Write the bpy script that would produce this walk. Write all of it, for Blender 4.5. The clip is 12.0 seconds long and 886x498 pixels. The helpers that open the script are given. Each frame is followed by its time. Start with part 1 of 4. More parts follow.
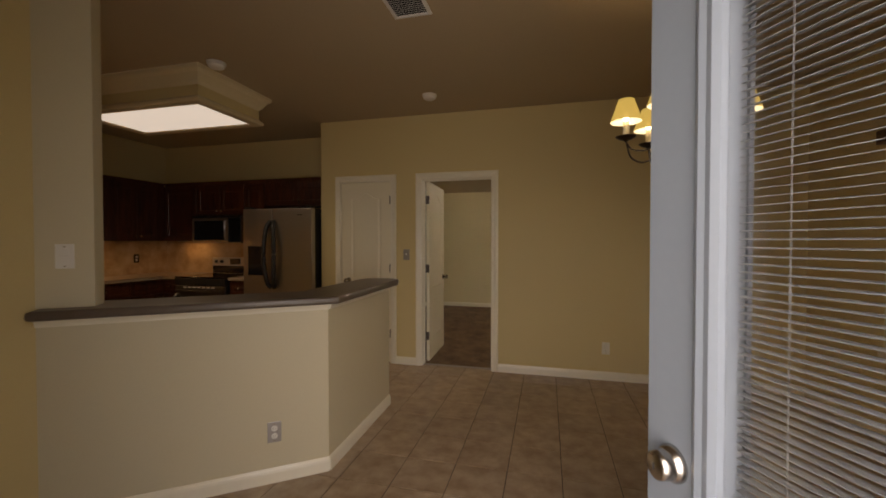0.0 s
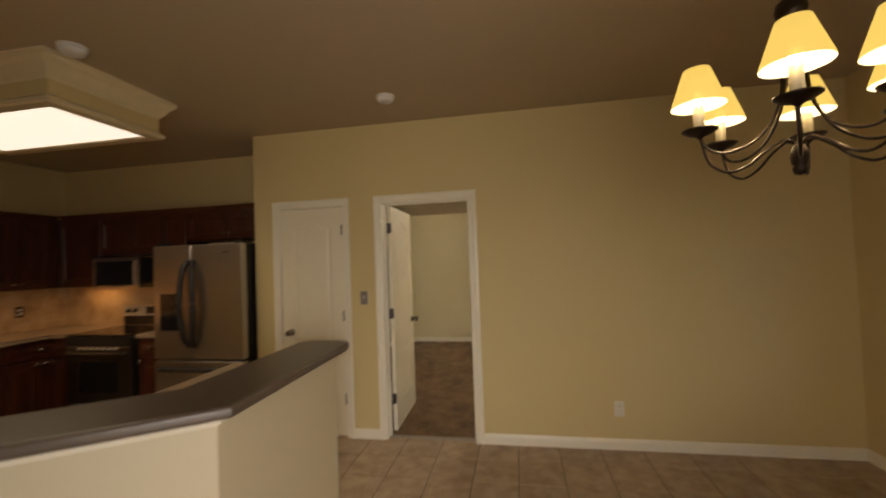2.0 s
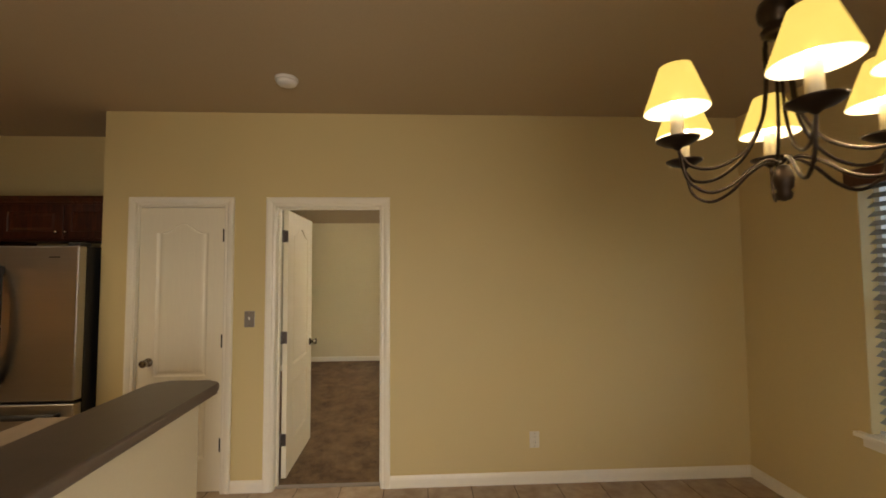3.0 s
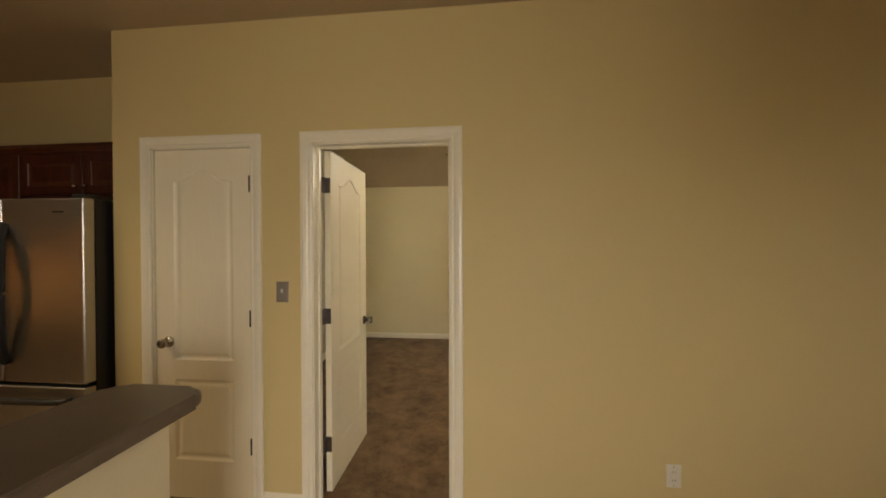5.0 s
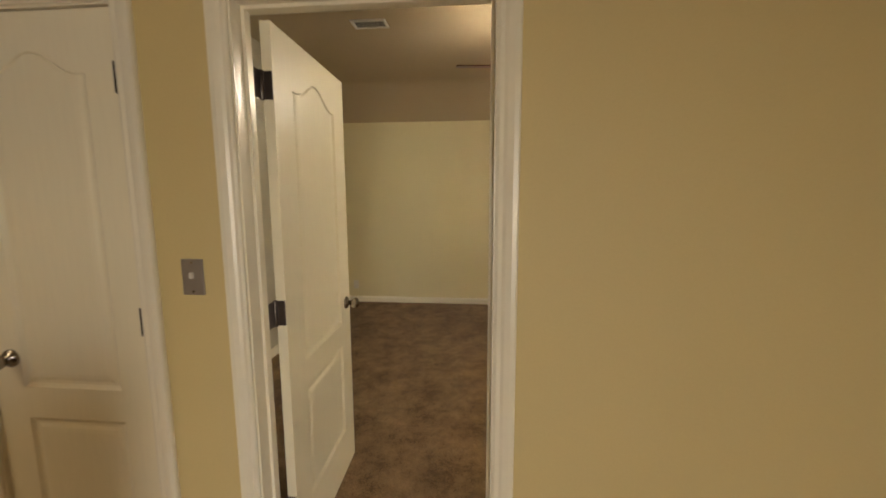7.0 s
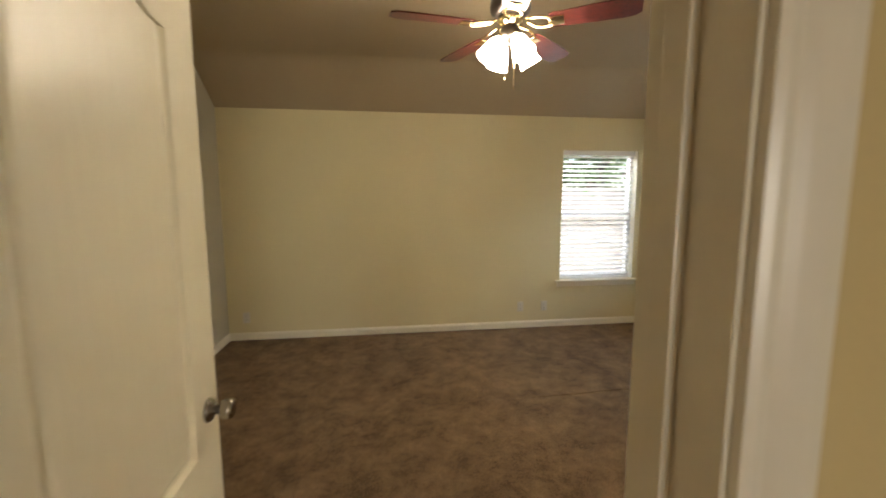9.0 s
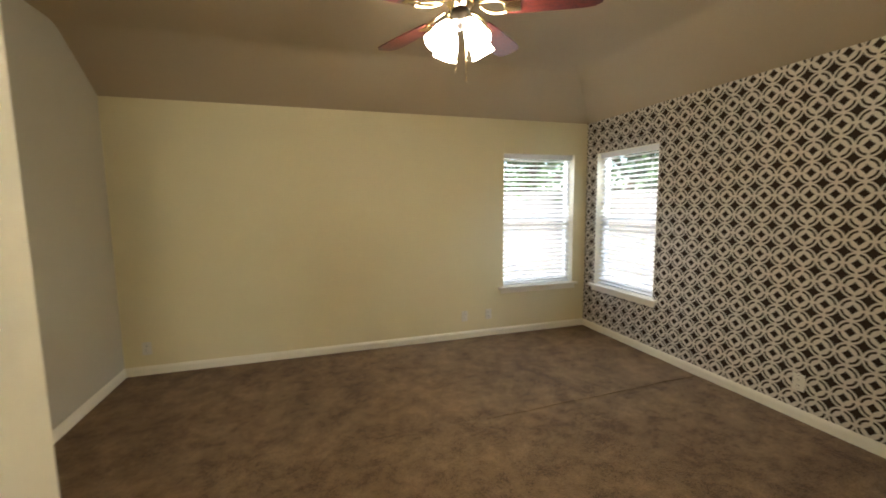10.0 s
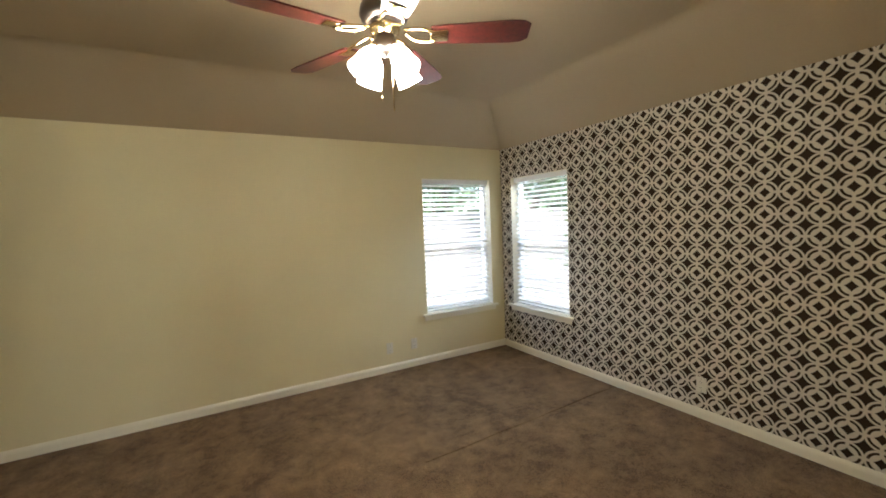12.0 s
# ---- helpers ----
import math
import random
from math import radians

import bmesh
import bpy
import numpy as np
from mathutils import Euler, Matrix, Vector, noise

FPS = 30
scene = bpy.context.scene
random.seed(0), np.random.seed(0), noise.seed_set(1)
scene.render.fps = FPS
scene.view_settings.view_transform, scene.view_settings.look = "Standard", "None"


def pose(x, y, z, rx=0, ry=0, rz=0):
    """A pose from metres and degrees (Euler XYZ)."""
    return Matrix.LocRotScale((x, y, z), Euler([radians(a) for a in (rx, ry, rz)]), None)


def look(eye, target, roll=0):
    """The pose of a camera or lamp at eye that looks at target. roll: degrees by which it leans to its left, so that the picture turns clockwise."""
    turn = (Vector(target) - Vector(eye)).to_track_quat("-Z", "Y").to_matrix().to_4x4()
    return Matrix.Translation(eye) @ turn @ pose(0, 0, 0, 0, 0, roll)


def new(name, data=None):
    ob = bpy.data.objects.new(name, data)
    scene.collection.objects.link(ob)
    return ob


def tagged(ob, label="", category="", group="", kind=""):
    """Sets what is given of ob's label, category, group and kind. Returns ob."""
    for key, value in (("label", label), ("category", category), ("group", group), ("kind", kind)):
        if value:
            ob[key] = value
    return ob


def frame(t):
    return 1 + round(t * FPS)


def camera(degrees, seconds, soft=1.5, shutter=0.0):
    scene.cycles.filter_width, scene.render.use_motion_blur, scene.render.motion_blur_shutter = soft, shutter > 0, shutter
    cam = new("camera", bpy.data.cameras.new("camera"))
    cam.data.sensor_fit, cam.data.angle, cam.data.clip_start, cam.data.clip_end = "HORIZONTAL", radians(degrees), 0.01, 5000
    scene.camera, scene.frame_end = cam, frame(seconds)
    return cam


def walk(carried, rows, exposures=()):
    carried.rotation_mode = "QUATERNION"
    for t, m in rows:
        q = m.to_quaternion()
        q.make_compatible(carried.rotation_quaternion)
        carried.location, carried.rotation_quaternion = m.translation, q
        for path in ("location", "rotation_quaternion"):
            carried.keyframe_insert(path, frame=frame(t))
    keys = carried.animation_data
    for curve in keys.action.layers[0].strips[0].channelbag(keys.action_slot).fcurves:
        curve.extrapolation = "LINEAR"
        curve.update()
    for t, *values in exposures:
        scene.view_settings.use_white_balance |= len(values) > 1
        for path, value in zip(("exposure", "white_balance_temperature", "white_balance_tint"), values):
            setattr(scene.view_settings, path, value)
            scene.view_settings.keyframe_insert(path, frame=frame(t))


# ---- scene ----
cam = camera(95.0, 12.0, 1.7, 0.5)
PATH = [
    (0, (1.324, -4.22, 1.354), (0.826, -2.283, 1.318), 0.0),
    (0.5, (1.252, -4.105, 1.371), (0.815, -2.154, 1.328), -0.1),
    (1, (1.217, -3.898, 1.411), (0.699, -1.967, 1.365), -0.6),
    (1.5, (1.21, -3.643, 1.5), (0.684, -1.714, 1.453), -1.3),
    (2, (1.15, -3.371, 1.513), (0.793, -1.404, 1.569), -2.1),
    (2.5, (1.085, -3.168, 1.557), (1.086, -1.178, 1.759), -1.2),
    (3, (1.08, -3.006, 1.557), (1.174, -1.011, 1.659), -0.4),
    (3.5, (1.098, -2.817, 1.495), (0.958, -0.824, 1.595), -0.8),
    (5.5, (0.921, -1.92, 1.467), (0.615, 0.055, 1.415), 0.3),
    (6, (0.872, -1.705, 1.46), (0.415, 0.241, 1.383), 0.3),
    (6.5, (0.808, -1.441, 1.469), (0.506, 0.524, 1.25), -0.2),
    (8.5, (0.516, -0.467, 1.464), (0.53, 1.509, 1.155), 0.2),
    (9, (0.502, -0.265, 1.458), (0.773, 1.702, 1.223), -0.1),
    (9.5, (0.502, -0.084, 1.472), (0.916, 1.858, 1.234), -0.8),
    (10, (0.476, 0.047, 1.476), (1.073, 1.943, 1.257), -0.6),
    (10.5, (0.461, 0.148, 1.506), (1.273, 1.961, 1.271), 0.1),
    (11, (0.417, 0.224, 1.512), (1.373, 1.97, 1.323), -0.5),
    (11.5, (0.393, 0.235, 1.544), (1.381, 1.967, 1.391), -1.5),
    (12, (0.431, 0.22, 1.548), (1.431, 1.948, 1.415), -2.3),
]
walk(cam, [(t, look(eye, target, roll)) for t, eye, target, roll in PATH], [(0, 1.15, 7000, 19), (0.5, 1.3, 7000, 19), (1.0, 1.6, 7000, 18), (2.0, 1.86, 7000, 16), (3.0, 2.17, 6950, 15), (3.5, 2.2, 6900, 14), (5.5, 2.15, 7000, 12), (6.5, 2.2, 7000, 12),
     (8.5, 2.1, 6950, 13), (9.0, 2.12, 6800, 12), (9.5, 2.25, 6600, 11), (12, 2.33, 6050, 9)])

# ---- world, sun and exposure ----
world = bpy.data.worlds.new("sky")
scene.world = world
world.use_nodes = True
wn = world.node_tree.nodes
sky = wn.new("ShaderNodeTexSky")
sky.sky_type = "NISHITA"
sky.sun_disc = False
sky.sun_elevation = radians(67)
sky.sun_rotation = radians(223)
world.node_tree.links.new(sky.outputs[0], wn["Background"].inputs[0])
wn["Background"].inputs[1].default_value = 0.15
sun_data = bpy.data.lights.new("sun", "SUN")
sun_data.energy, sun_data.angle, sun_data.color = 5.0, radians(0.6), (1.0, 0.95, 0.86)
sun = new("sun", sun_data)
sun.matrix_world = look((-4.2, -4.5, 14.5), (0, 0, 0))

# lamp strengths
FAN_GLOW, BOX_GLOW, SHADE_GLOW = 18.5, 0.27, 0.2
BULB_WATTS, STRIP_WATTS, DOOR_WATTS, BOX_WATTS, WINDOW_WATTS = 1.5, 0.65, 9.5, 3.0, 24.0


# ---- materials ----
def material(name):
    m = bpy.data.materials.new(name)
    m.use_nodes = True
    return m, m.node_tree.nodes, m.node_tree.links


def surface(name, base, rough=0.5, metal=0.0, vary=0.06, grain=40.0, blotch=1.5, bump=0.05, stretch=(1, 1, 1), coat=0.0, per_object=0.0, dist=0.002):
    """Paint, metal, plastic: two scales of tone and a fine relief."""
    m, n, l = material(name)
    b = n["Principled BSDF"]
    b.inputs["Roughness"].default_value, b.inputs["Metallic"].default_value = rough, metal
    b.inputs["Coat Weight"].default_value = coat
    tc, mp = n.new("ShaderNodeTexCoord"), n.new("ShaderNodeMapping")
    mp.inputs["Scale"].default_value = stretch
    l.new(tc.outputs["Object"], mp.inputs[0])
    big, small = n.new("ShaderNodeTexNoise"), n.new("ShaderNodeTexNoise")
    big.inputs["Scale"].default_value, small.inputs["Scale"].default_value = blotch, grain
    small.inputs["Detail"].default_value = 6
    for t in (big, small):
        l.new(mp.outputs[0], t.inputs["Vector"])
    add = n.new("ShaderNodeMath"); add.operation = "ADD"
    l.new(big.outputs[0], add.inputs[0]); l.new(small.outputs[0], add.inputs[1])
    rng = n.new("ShaderNodeMapRange")
    rng.inputs[1].default_value, rng.inputs[2].default_value = 0.6, 1.4
    rng.inputs[3].default_value, rng.inputs[4].default_value = 1 - vary, 1 + vary
    l.new(add.outputs[0], rng.inputs[0])
    hsv = n.new("ShaderNodeHueSaturation")
    hsv.inputs["Color"].default_value = (*base, 1)
    if per_object:
        oi, r2, mul = n.new("ShaderNodeObjectInfo"), n.new("ShaderNodeMapRange"), n.new("ShaderNodeMath")
        r2.inputs[3].default_value, r2.inputs[4].default_value = 1 - per_object, 1 + per_object
        l.new(oi.outputs["Random"], r2.inputs[0]); mul.operation = "MULTIPLY"
        l.new(rng.outputs[0], mul.inputs[0]); l.new(r2.outputs[0], mul.inputs[1]); l.new(mul.outputs[0], hsv.inputs["Value"])
    else:
        l.new(rng.outputs[0], hsv.inputs["Value"])
    l.new(hsv.outputs[0], b.inputs["Base Color"])
    bp = n.new("ShaderNodeBump")
    bp.inputs["Strength"].default_value, bp.inputs["Distance"].default_value = bump, dist
    l.new(small.outputs[0], bp.inputs["Height"]); l.new(bp.outputs[0], b.inputs["Normal"])
    return m


def glow(name, col, strength, base=(0.8, 0.8, 0.8)):
    m, n, l = material(name)
    b = n["Principled BSDF"]
    b.inputs["Base Color"].default_value = (*base, 1)
    b.inputs["Emission Color"].default_value = (*col, 1)
    b.inputs["Emission Strength"].default_value = strength
    return m


def wood(name, dark, light, rough=0.35, scale=9.0):
    m, n, l = material(name)
    b = n["Principled BSDF"]
    b.inputs["Roughness"].default_value = rough
    tc, mp, ns, ns2, ramp = n.new("ShaderNodeTexCoord"), n.new("ShaderNodeMapping"), n.new("ShaderNodeTexNoise"), n.new("ShaderNodeTexNoise"), n.new("ShaderNodeValToRGB")
    mp.inputs["Scale"].default_value = (1, 1, 0.09)
    l.new(tc.outputs["Object"], mp.inputs[0])
    ns.inputs["Scale"].default_value, ns.inputs["Detail"].default_value, ns.inputs["Distortion"].default_value = scale * 4, 8, 1.2
    ns2.inputs["Scale"].default_value = 3
    l.new(mp.outputs[0], ns.inputs["Vector"]); l.new(tc.outputs["Object"], ns2.inputs["Vector"])
    mx = n.new("ShaderNodeMath"); mx.operation = "MULTIPLY_ADD"; mx.inputs[1].default_value = 0.35
    l.new(ns2.outputs[0], mx.inputs[0]); l.new(ns.outputs[0], mx.inputs[2])
    ramp.color_ramp.elements[0].position, ramp.color_ramp.elements[1].position = 0.45, 0.85
    ramp.color_ramp.elements[0].color, ramp.color_ramp.elements[1].color = (*dark, 1), (*light, 1)
    l.new(mx.outputs[0], ramp.inputs[0]); l.new(ramp.outputs[0], b.inputs["Base Color"])
    bp = n.new("ShaderNodeBump"); bp.inputs["Strength"].default_value = 0.08; bp.inputs["Distance"].default_value = 0.002
    l.new(ns.outputs[0], bp.inputs["Height"]); l.new(bp.outputs[0], b.inputs["Normal"])
    return m


def stone(name, cols, rough, scale, bump=0.1, per_object=0.06):
    """Mottled glazed tile or slate: cloudy ramp of three tones, varied piece by piece."""
    m, n, l = material(name)
    b = n["Principled BSDF"]
    b.inputs["Roughness"].default_value = rough
    geo, oi, addv, ns, fine = n.new("ShaderNodeNewGeometry"), n.new("ShaderNodeObjectInfo"), n.new("ShaderNodeVectorMath"), n.new("ShaderNodeTexNoise"), n.new("ShaderNodeTexNoise")
    sc = n.new("ShaderNodeVectorMath"); sc.operation = "SCALE"; sc.inputs[0].default_value = (7, 5, 3)
    l.new(oi.outputs["Random"], sc.inputs["Scale"])
    l.new(geo.outputs["Position"], addv.inputs[0]); l.new(sc.outputs[0], addv.inputs[1])
    ns.inputs["Scale"].default_value, ns.inputs["Detail"].default_value, ns.inputs["Roughness"].default_value = scale, 5, 0.6
    fine.inputs["Scale"].default_value, fine.inputs["Detail"].default_value = scale * 9, 3
    l.new(addv.outputs[0], ns.inputs["Vector"]); l.new(addv.outputs[0], fine.inputs["Vector"])
    ramp = n.new("ShaderNodeValToRGB")
    e = ramp.color_ramp.elements
    e[0].position, e[0].color = 0.32, (*cols[0], 1)
    e[1].position, e[1].color = 0.68, (*cols[2], 1)
    mid = e.new(0.5); mid.color = (*cols[1], 1)
    l.new(ns.outputs[0], ramp.inputs[0])
    rng, hsv, fr = n.new("ShaderNodeMapRange"), n.new("ShaderNodeHueSaturation"), n.new("ShaderNodeMapRange")
    rng.inputs[3].default_value, rng.inputs[4].default_value = 1 - per_object, 1 + per_object
    l.new(oi.outputs["Random"], rng.inputs[0]); l.new(rng.outputs[0], hsv.inputs["Value"]); l.new(ramp.outputs[0], hsv.inputs["Color"])
    l.new(hsv.outputs[0], b.inputs["Base Color"])
    fr.inputs[3].default_value, fr.inputs[4].default_value = rough - 0.08, rough + 0.14
    l.new(ns.outputs[0], fr.inputs[0]); l.new(fr.outputs[0], b.inputs["Roughness"])
    bp = n.new("ShaderNodeBump"); bp.inputs["Strength"].default_value = bump; bp.inputs["Distance"].default_value = 0.003
    l.new(fine.outputs[0], bp.inputs["Height"]); l.new(bp.outputs[0], b.inputs["Normal"])
    return m


def clear(name, tint=(1, 1, 1)):
    """A thin pane: clear, with a mirror sheen that grows towards grazing."""
    m, n, l = material(name)
    n.remove(n["Principled BSDF"])
    tr, gl, mx, fr = n.new("ShaderNodeBsdfTransparent"), n.new("ShaderNodeBsdfGlossy"), n.new("ShaderNodeMixShader"), n.new("ShaderNodeLayerWeight")
    pw, ma = n.new("ShaderNodeMath"), n.new("ShaderNodeMath")
    pw.operation, ma.operation = "POWER", "MULTIPLY_ADD"
    pw.inputs[1].default_value, ma.inputs[1].default_value, ma.inputs[2].default_value = 4.0, 0.9, 0.04
    tr.inputs[0].default_value = (*tint, 1)
    gl.inputs["Roughness"].default_value = 0.01
    fr.inputs["Blend"].default_value = 0.5
    l.new(fr.outputs["Facing"], pw.inputs[0]); l.new(pw.outputs[0], ma.inputs[0]); l.new(ma.outputs[0], mx.inputs[0]); l.new(tr.outputs[0], mx.inputs[1]); l.new(gl.outputs[0], mx.inputs[2])
    l.new(mx.outputs[0], n["Material Output"].inputs[0])
    return m


def wallpaper_print(name, pitch, y0, z0):
    """Printed paper: linked cream rings on dark brown, with a dark star in each ring and between rings."""
    m, n, l = material(name)
    b = n["Principled BSDF"]
    geo, sep = n.new("ShaderNodeNewGeometry"), n.new("ShaderNodeSeparateXYZ")
    l.new(geo.outputs["Position"], sep.inputs[0])

    def f(op, a, c=None, d=None):
        k = n.new("ShaderNodeMath"); k.operation = op
        for i, v in enumerate((a, c, d)):
            if v is None:
                continue
            if isinstance(v, (int, float)):
                k.inputs[i].default_value = v
            else:
                l.new(v, k.inputs[i])
        return k.outputs[0]

    def cell(s, o):
        q = f("DIVIDE", f("SUBTRACT", s, o - pitch / 2), pitch)
        return f("ABSOLUTE", f("SUBTRACT", f("FRACT", q), 0.5))

    u, v = cell(sep.outputs["Y"], y0), cell(sep.outputs["Z"], z0)
    r = f("SQRT", f("ADD", f("MULTIPLY", u, u), f("MULTIPLY", v, v)))

    def soft(x, edge, w=0.03):  # 1 above the edge
        k = n.new("ShaderNodeMapRange")
        k.inputs[1].default_value, k.inputs[2].default_value = edge - w / 2, edge + w / 2
        l.new(x, k.inputs[0])
        return k.outputs[0]

    gap = soft(r, 0.525)
    arc = f("MULTIPLY", soft(r, 0.345), f("SUBTRACT", 1.0, soft(r, 0.44)))
    arc = f("MULTIPLY", arc, soft(f("MINIMUM", u, v), 0.06))
    star = f("SUBTRACT", 1.0, soft(f("ADD", f("POWER", u, 0.85), f("POWER", v, 0.85)), 0.292, 0.04))
    dark = f("MAXIMUM", gap, f("MAXIMUM", arc, star))
    ns = n.new("ShaderNodeTexNoise"); ns.inputs["Scale"].default_value = 60; ns.inputs["Detail"].default_value = 5
    l.new(geo.outputs["Position"], ns.inputs["Vector"])
    mix, var = n.new("ShaderNodeMix"), n.new("ShaderNodeHueSaturation")
    mix.data_type = "RGBA"
    mix.inputs["A"].default_value, mix.inputs["B"].default_value = (0.66, 0.60, 0.50, 1), (0.034, 0.021, 0.013, 1)
    l.new(dark, mix.inputs["Factor"])
    l.new(f("MULTIPLY_ADD", ns.outputs[0], 0.25, 0.88), var.inputs["Value"])
    l.new(mix.outputs["Result"], var.inputs["Color"]); l.new(var.outputs[0], b.inputs["Base Color"])
    b.inputs["Roughness"].default_value = 0.7
    b.inputs["Specular IOR Level"].default_value = 0.12
    bp = n.new("ShaderNodeBump"); bp.inputs["Strength"].default_value = 0.06; bp.inputs["Distance"].default_value = 0.001
    l.new(ns.outputs[0], bp.inputs["Height"]); l.new(bp.outputs[0], b.inputs["Normal"])
    return m


def carpet_pile(name):
    m, n, l = material(name)
    b = n["Principled BSDF"]
    b.inputs["Roughness"].default_value = 0.95
    b.inputs["Sheen Weight"].default_value = 0.04
    geo = n.new("ShaderNodeNewGeometry")
    big, mid, fine = (n.new("ShaderNodeTexNoise") for _ in range(3))
    for t, s, d in ((big, 1.1, 3), (mid, 4.6, 14), (fine, 170, 3)):
        t.inputs["Scale"].default_value, t.inputs["Detail"].default_value = s, d
        l.new(geo.outputs["Position"], t.inputs["Vector"])
    mid.inputs["Roughness"].default_value = 0.82
    mid.inputs["Distortion"].default_value = 0.15
    ramp = n.new("ShaderNodeValToRGB")
    e = ramp.color_ramp.elements
    e[0].position, e[0].color = 0.40, (0.078, 0.042, 0.016, 1)
    e[1].position, e[1].color = 0.66, (0.285, 0.180, 0.088, 1)
    e.new(0.48).color = (0.160, 0.097, 0.043, 1)
    a1 = n.new("ShaderNodeMath"); a1.operation = "MULTIPLY_ADD"; a1.inputs[1].default_value = 0.85
    a2 = n.new("ShaderNodeMath"); a2.operation = "MULTIPLY_ADD"; a2.inputs[1].default_value = 0.5; a2.inputs[2].default_value = -0.27
    l.new(fine.outputs[0], a2.inputs[0]); l.new(mid.outputs[0], a1.inputs[0]); l.new(a2.outputs[0], a1.inputs[2])
    a3 = n.new("ShaderNodeMath"); a3.operation = "MULTIPLY_ADD"; a3.inputs[1].default_value = 0.2
    l.new(big.outputs[0], a3.inputs[0]); l.new(a1.outputs[0], a3.inputs[2])
    l.new(a3.outputs[0], ramp.inputs[0]); l.new(ramp.outputs[0], b.inputs["Base Color"])
    bp = n.new("ShaderNodeBump"); bp.inputs["Strength"].default_value = 0.9; bp.inputs["Distance"].default_value = 0.014
    l.new(a1.outputs[0], bp.inputs["Height"]); l.new(bp.outputs[0], b.inputs["Normal"])
    return m


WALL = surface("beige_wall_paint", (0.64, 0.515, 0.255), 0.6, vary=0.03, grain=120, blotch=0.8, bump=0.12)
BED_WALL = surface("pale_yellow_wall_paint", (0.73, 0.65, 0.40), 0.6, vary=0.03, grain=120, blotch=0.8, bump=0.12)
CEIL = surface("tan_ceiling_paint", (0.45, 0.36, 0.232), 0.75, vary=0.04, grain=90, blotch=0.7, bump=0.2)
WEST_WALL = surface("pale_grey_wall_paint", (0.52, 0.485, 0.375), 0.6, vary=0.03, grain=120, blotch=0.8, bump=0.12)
HALF_WALL = surface("cream_wall_paint", (0.61, 0.545, 0.38), 0.6, vary=0.03, grain=120, blotch=0.8, bump=0.12)
CREAM = surface("cream_gloss_moulding", (0.70, 0.59, 0.37), 0.4, vary=0.04, grain=30, bump=0.03)
TRIM = surface("white_gloss_trim", (0.84, 0.79, 0.645), 0.28, vary=0.03, grain=30, bump=0.03)
DOORPAINT = surface("white_door_paint", (0.84, 0.78, 0.60), 0.36, vary=0.03, grain=60, bump=0.05, stretch=(1, 1, 0.1))
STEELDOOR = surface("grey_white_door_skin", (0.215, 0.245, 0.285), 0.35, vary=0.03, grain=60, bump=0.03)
TILE = stone("beige_ceramic_tile", ((0.29, 0.20, 0.13), (0.38, 0.285, 0.195), (0.46, 0.36, 0.26)), 0.32, 9.0)
GROUT = surface("brown_grout", (0.13, 0.10, 0.075), 0.9, vary=0.15, grain=90)
SPLASH = stone("tumbled_stone_splash", ((0.38, 0.25, 0.13), (0.52, 0.37, 0.21), (0.62, 0.47, 0.30)), 0.45, 6.0)
CARPET = carpet_pile("brown_carpet")
PAPER = wallpaper_print("ring_wallpaper", 0.139, 1.584, 1.375)
LAMINATE = surface("grey_brown_laminate", (0.108, 0.082, 0.062), 0.35, vary=0.14, grain=160, blotch=12, bump=0.02)
CHERRY = wood("dark_cherry_wood", (0.026, 0.007, 0.004), (0.085, 0.022, 0.009))
BLADE = wood("dark_red_blade_wood", (0.045, 0.009, 0.008), (0.11, 0.02, 0.014))
STEEL = surface("brushed_steel", (0.50, 0.48, 0.45), 0.34, 1.0, vary=0.05, grain=60, stretch=(1, 1, 40), bump=0.03)
NICKEL = surface("satin_nickel", (0.50, 0.46, 0.42), 0.25, 1.0, vary=0.04)
AGED = surface("aged_dark_nickel", (0.13, 0.11, 0.10), 0.35, 1.0, vary=0.06)
BRASS = surface("pale_brass", (0.75, 0.60, 0.36), 0.18, 1.0, vary=0.04)
BRONZE = surface("dark_bronze_iron", (0.032, 0.022, 0.016), 0.38, 0.8, vary=0.15, bump=0.05)
BLACK = surface("black_plastic", (0.010, 0.010, 0.011), 0.5, vary=0.1, bump=0.02)
BLACKSIDE = surface("black_textured_steel", (0.012, 0.012, 0.014), 0.45, vary=0.1, grain=200, bump=0.1)
DARKSTEEL = surface("dark_stainless", (0.16, 0.15, 0.14), 0.35, 1.0, vary=0.06, grain=60, stretch=(1, 1, 40), bump=0.03)
GLASSBLACK = surface("black_oven_glass", (0.008, 0.008, 0.009), 0.06, vary=0.02, bump=0.0)
PLATE = surface("ivory_plate_plastic", (0.72, 0.68, 0.58), 0.4, vary=0.02)
GREYPLATE = surface("brushed_grey_plate", (0.36, 0.33, 0.30), 0.4, 0.6, vary=0.05)
DARKSLOT = surface("dark_slot", (0.02, 0.018, 0.016), 0.8, vary=0.05)
WHITEPL = surface("white_plastic", (0.75, 0.73, 0.68), 0.45, vary=0.02)
SLAT = surface("white_blind_slat", (0.82, 0.81, 0.79), 0.4, vary=0.02, grain=50)
_n, _l = SLAT.node_tree.nodes, SLAT.node_tree.links
_tr, _mx = _n.new("ShaderNodeBsdfTranslucent"), _n.new("ShaderNodeMixShader")
_tr.inputs[0].default_value, _mx.inputs[0].default_value = (0.85, 0.84, 0.82, 1), 0.45
_l.new(_n["Principled BSDF"].outputs[0], _mx.inputs[1]); _l.new(_tr.outputs[0], _mx.inputs[2]); _l.new(_mx.outputs[0], _n["Material Output"].inputs[0])
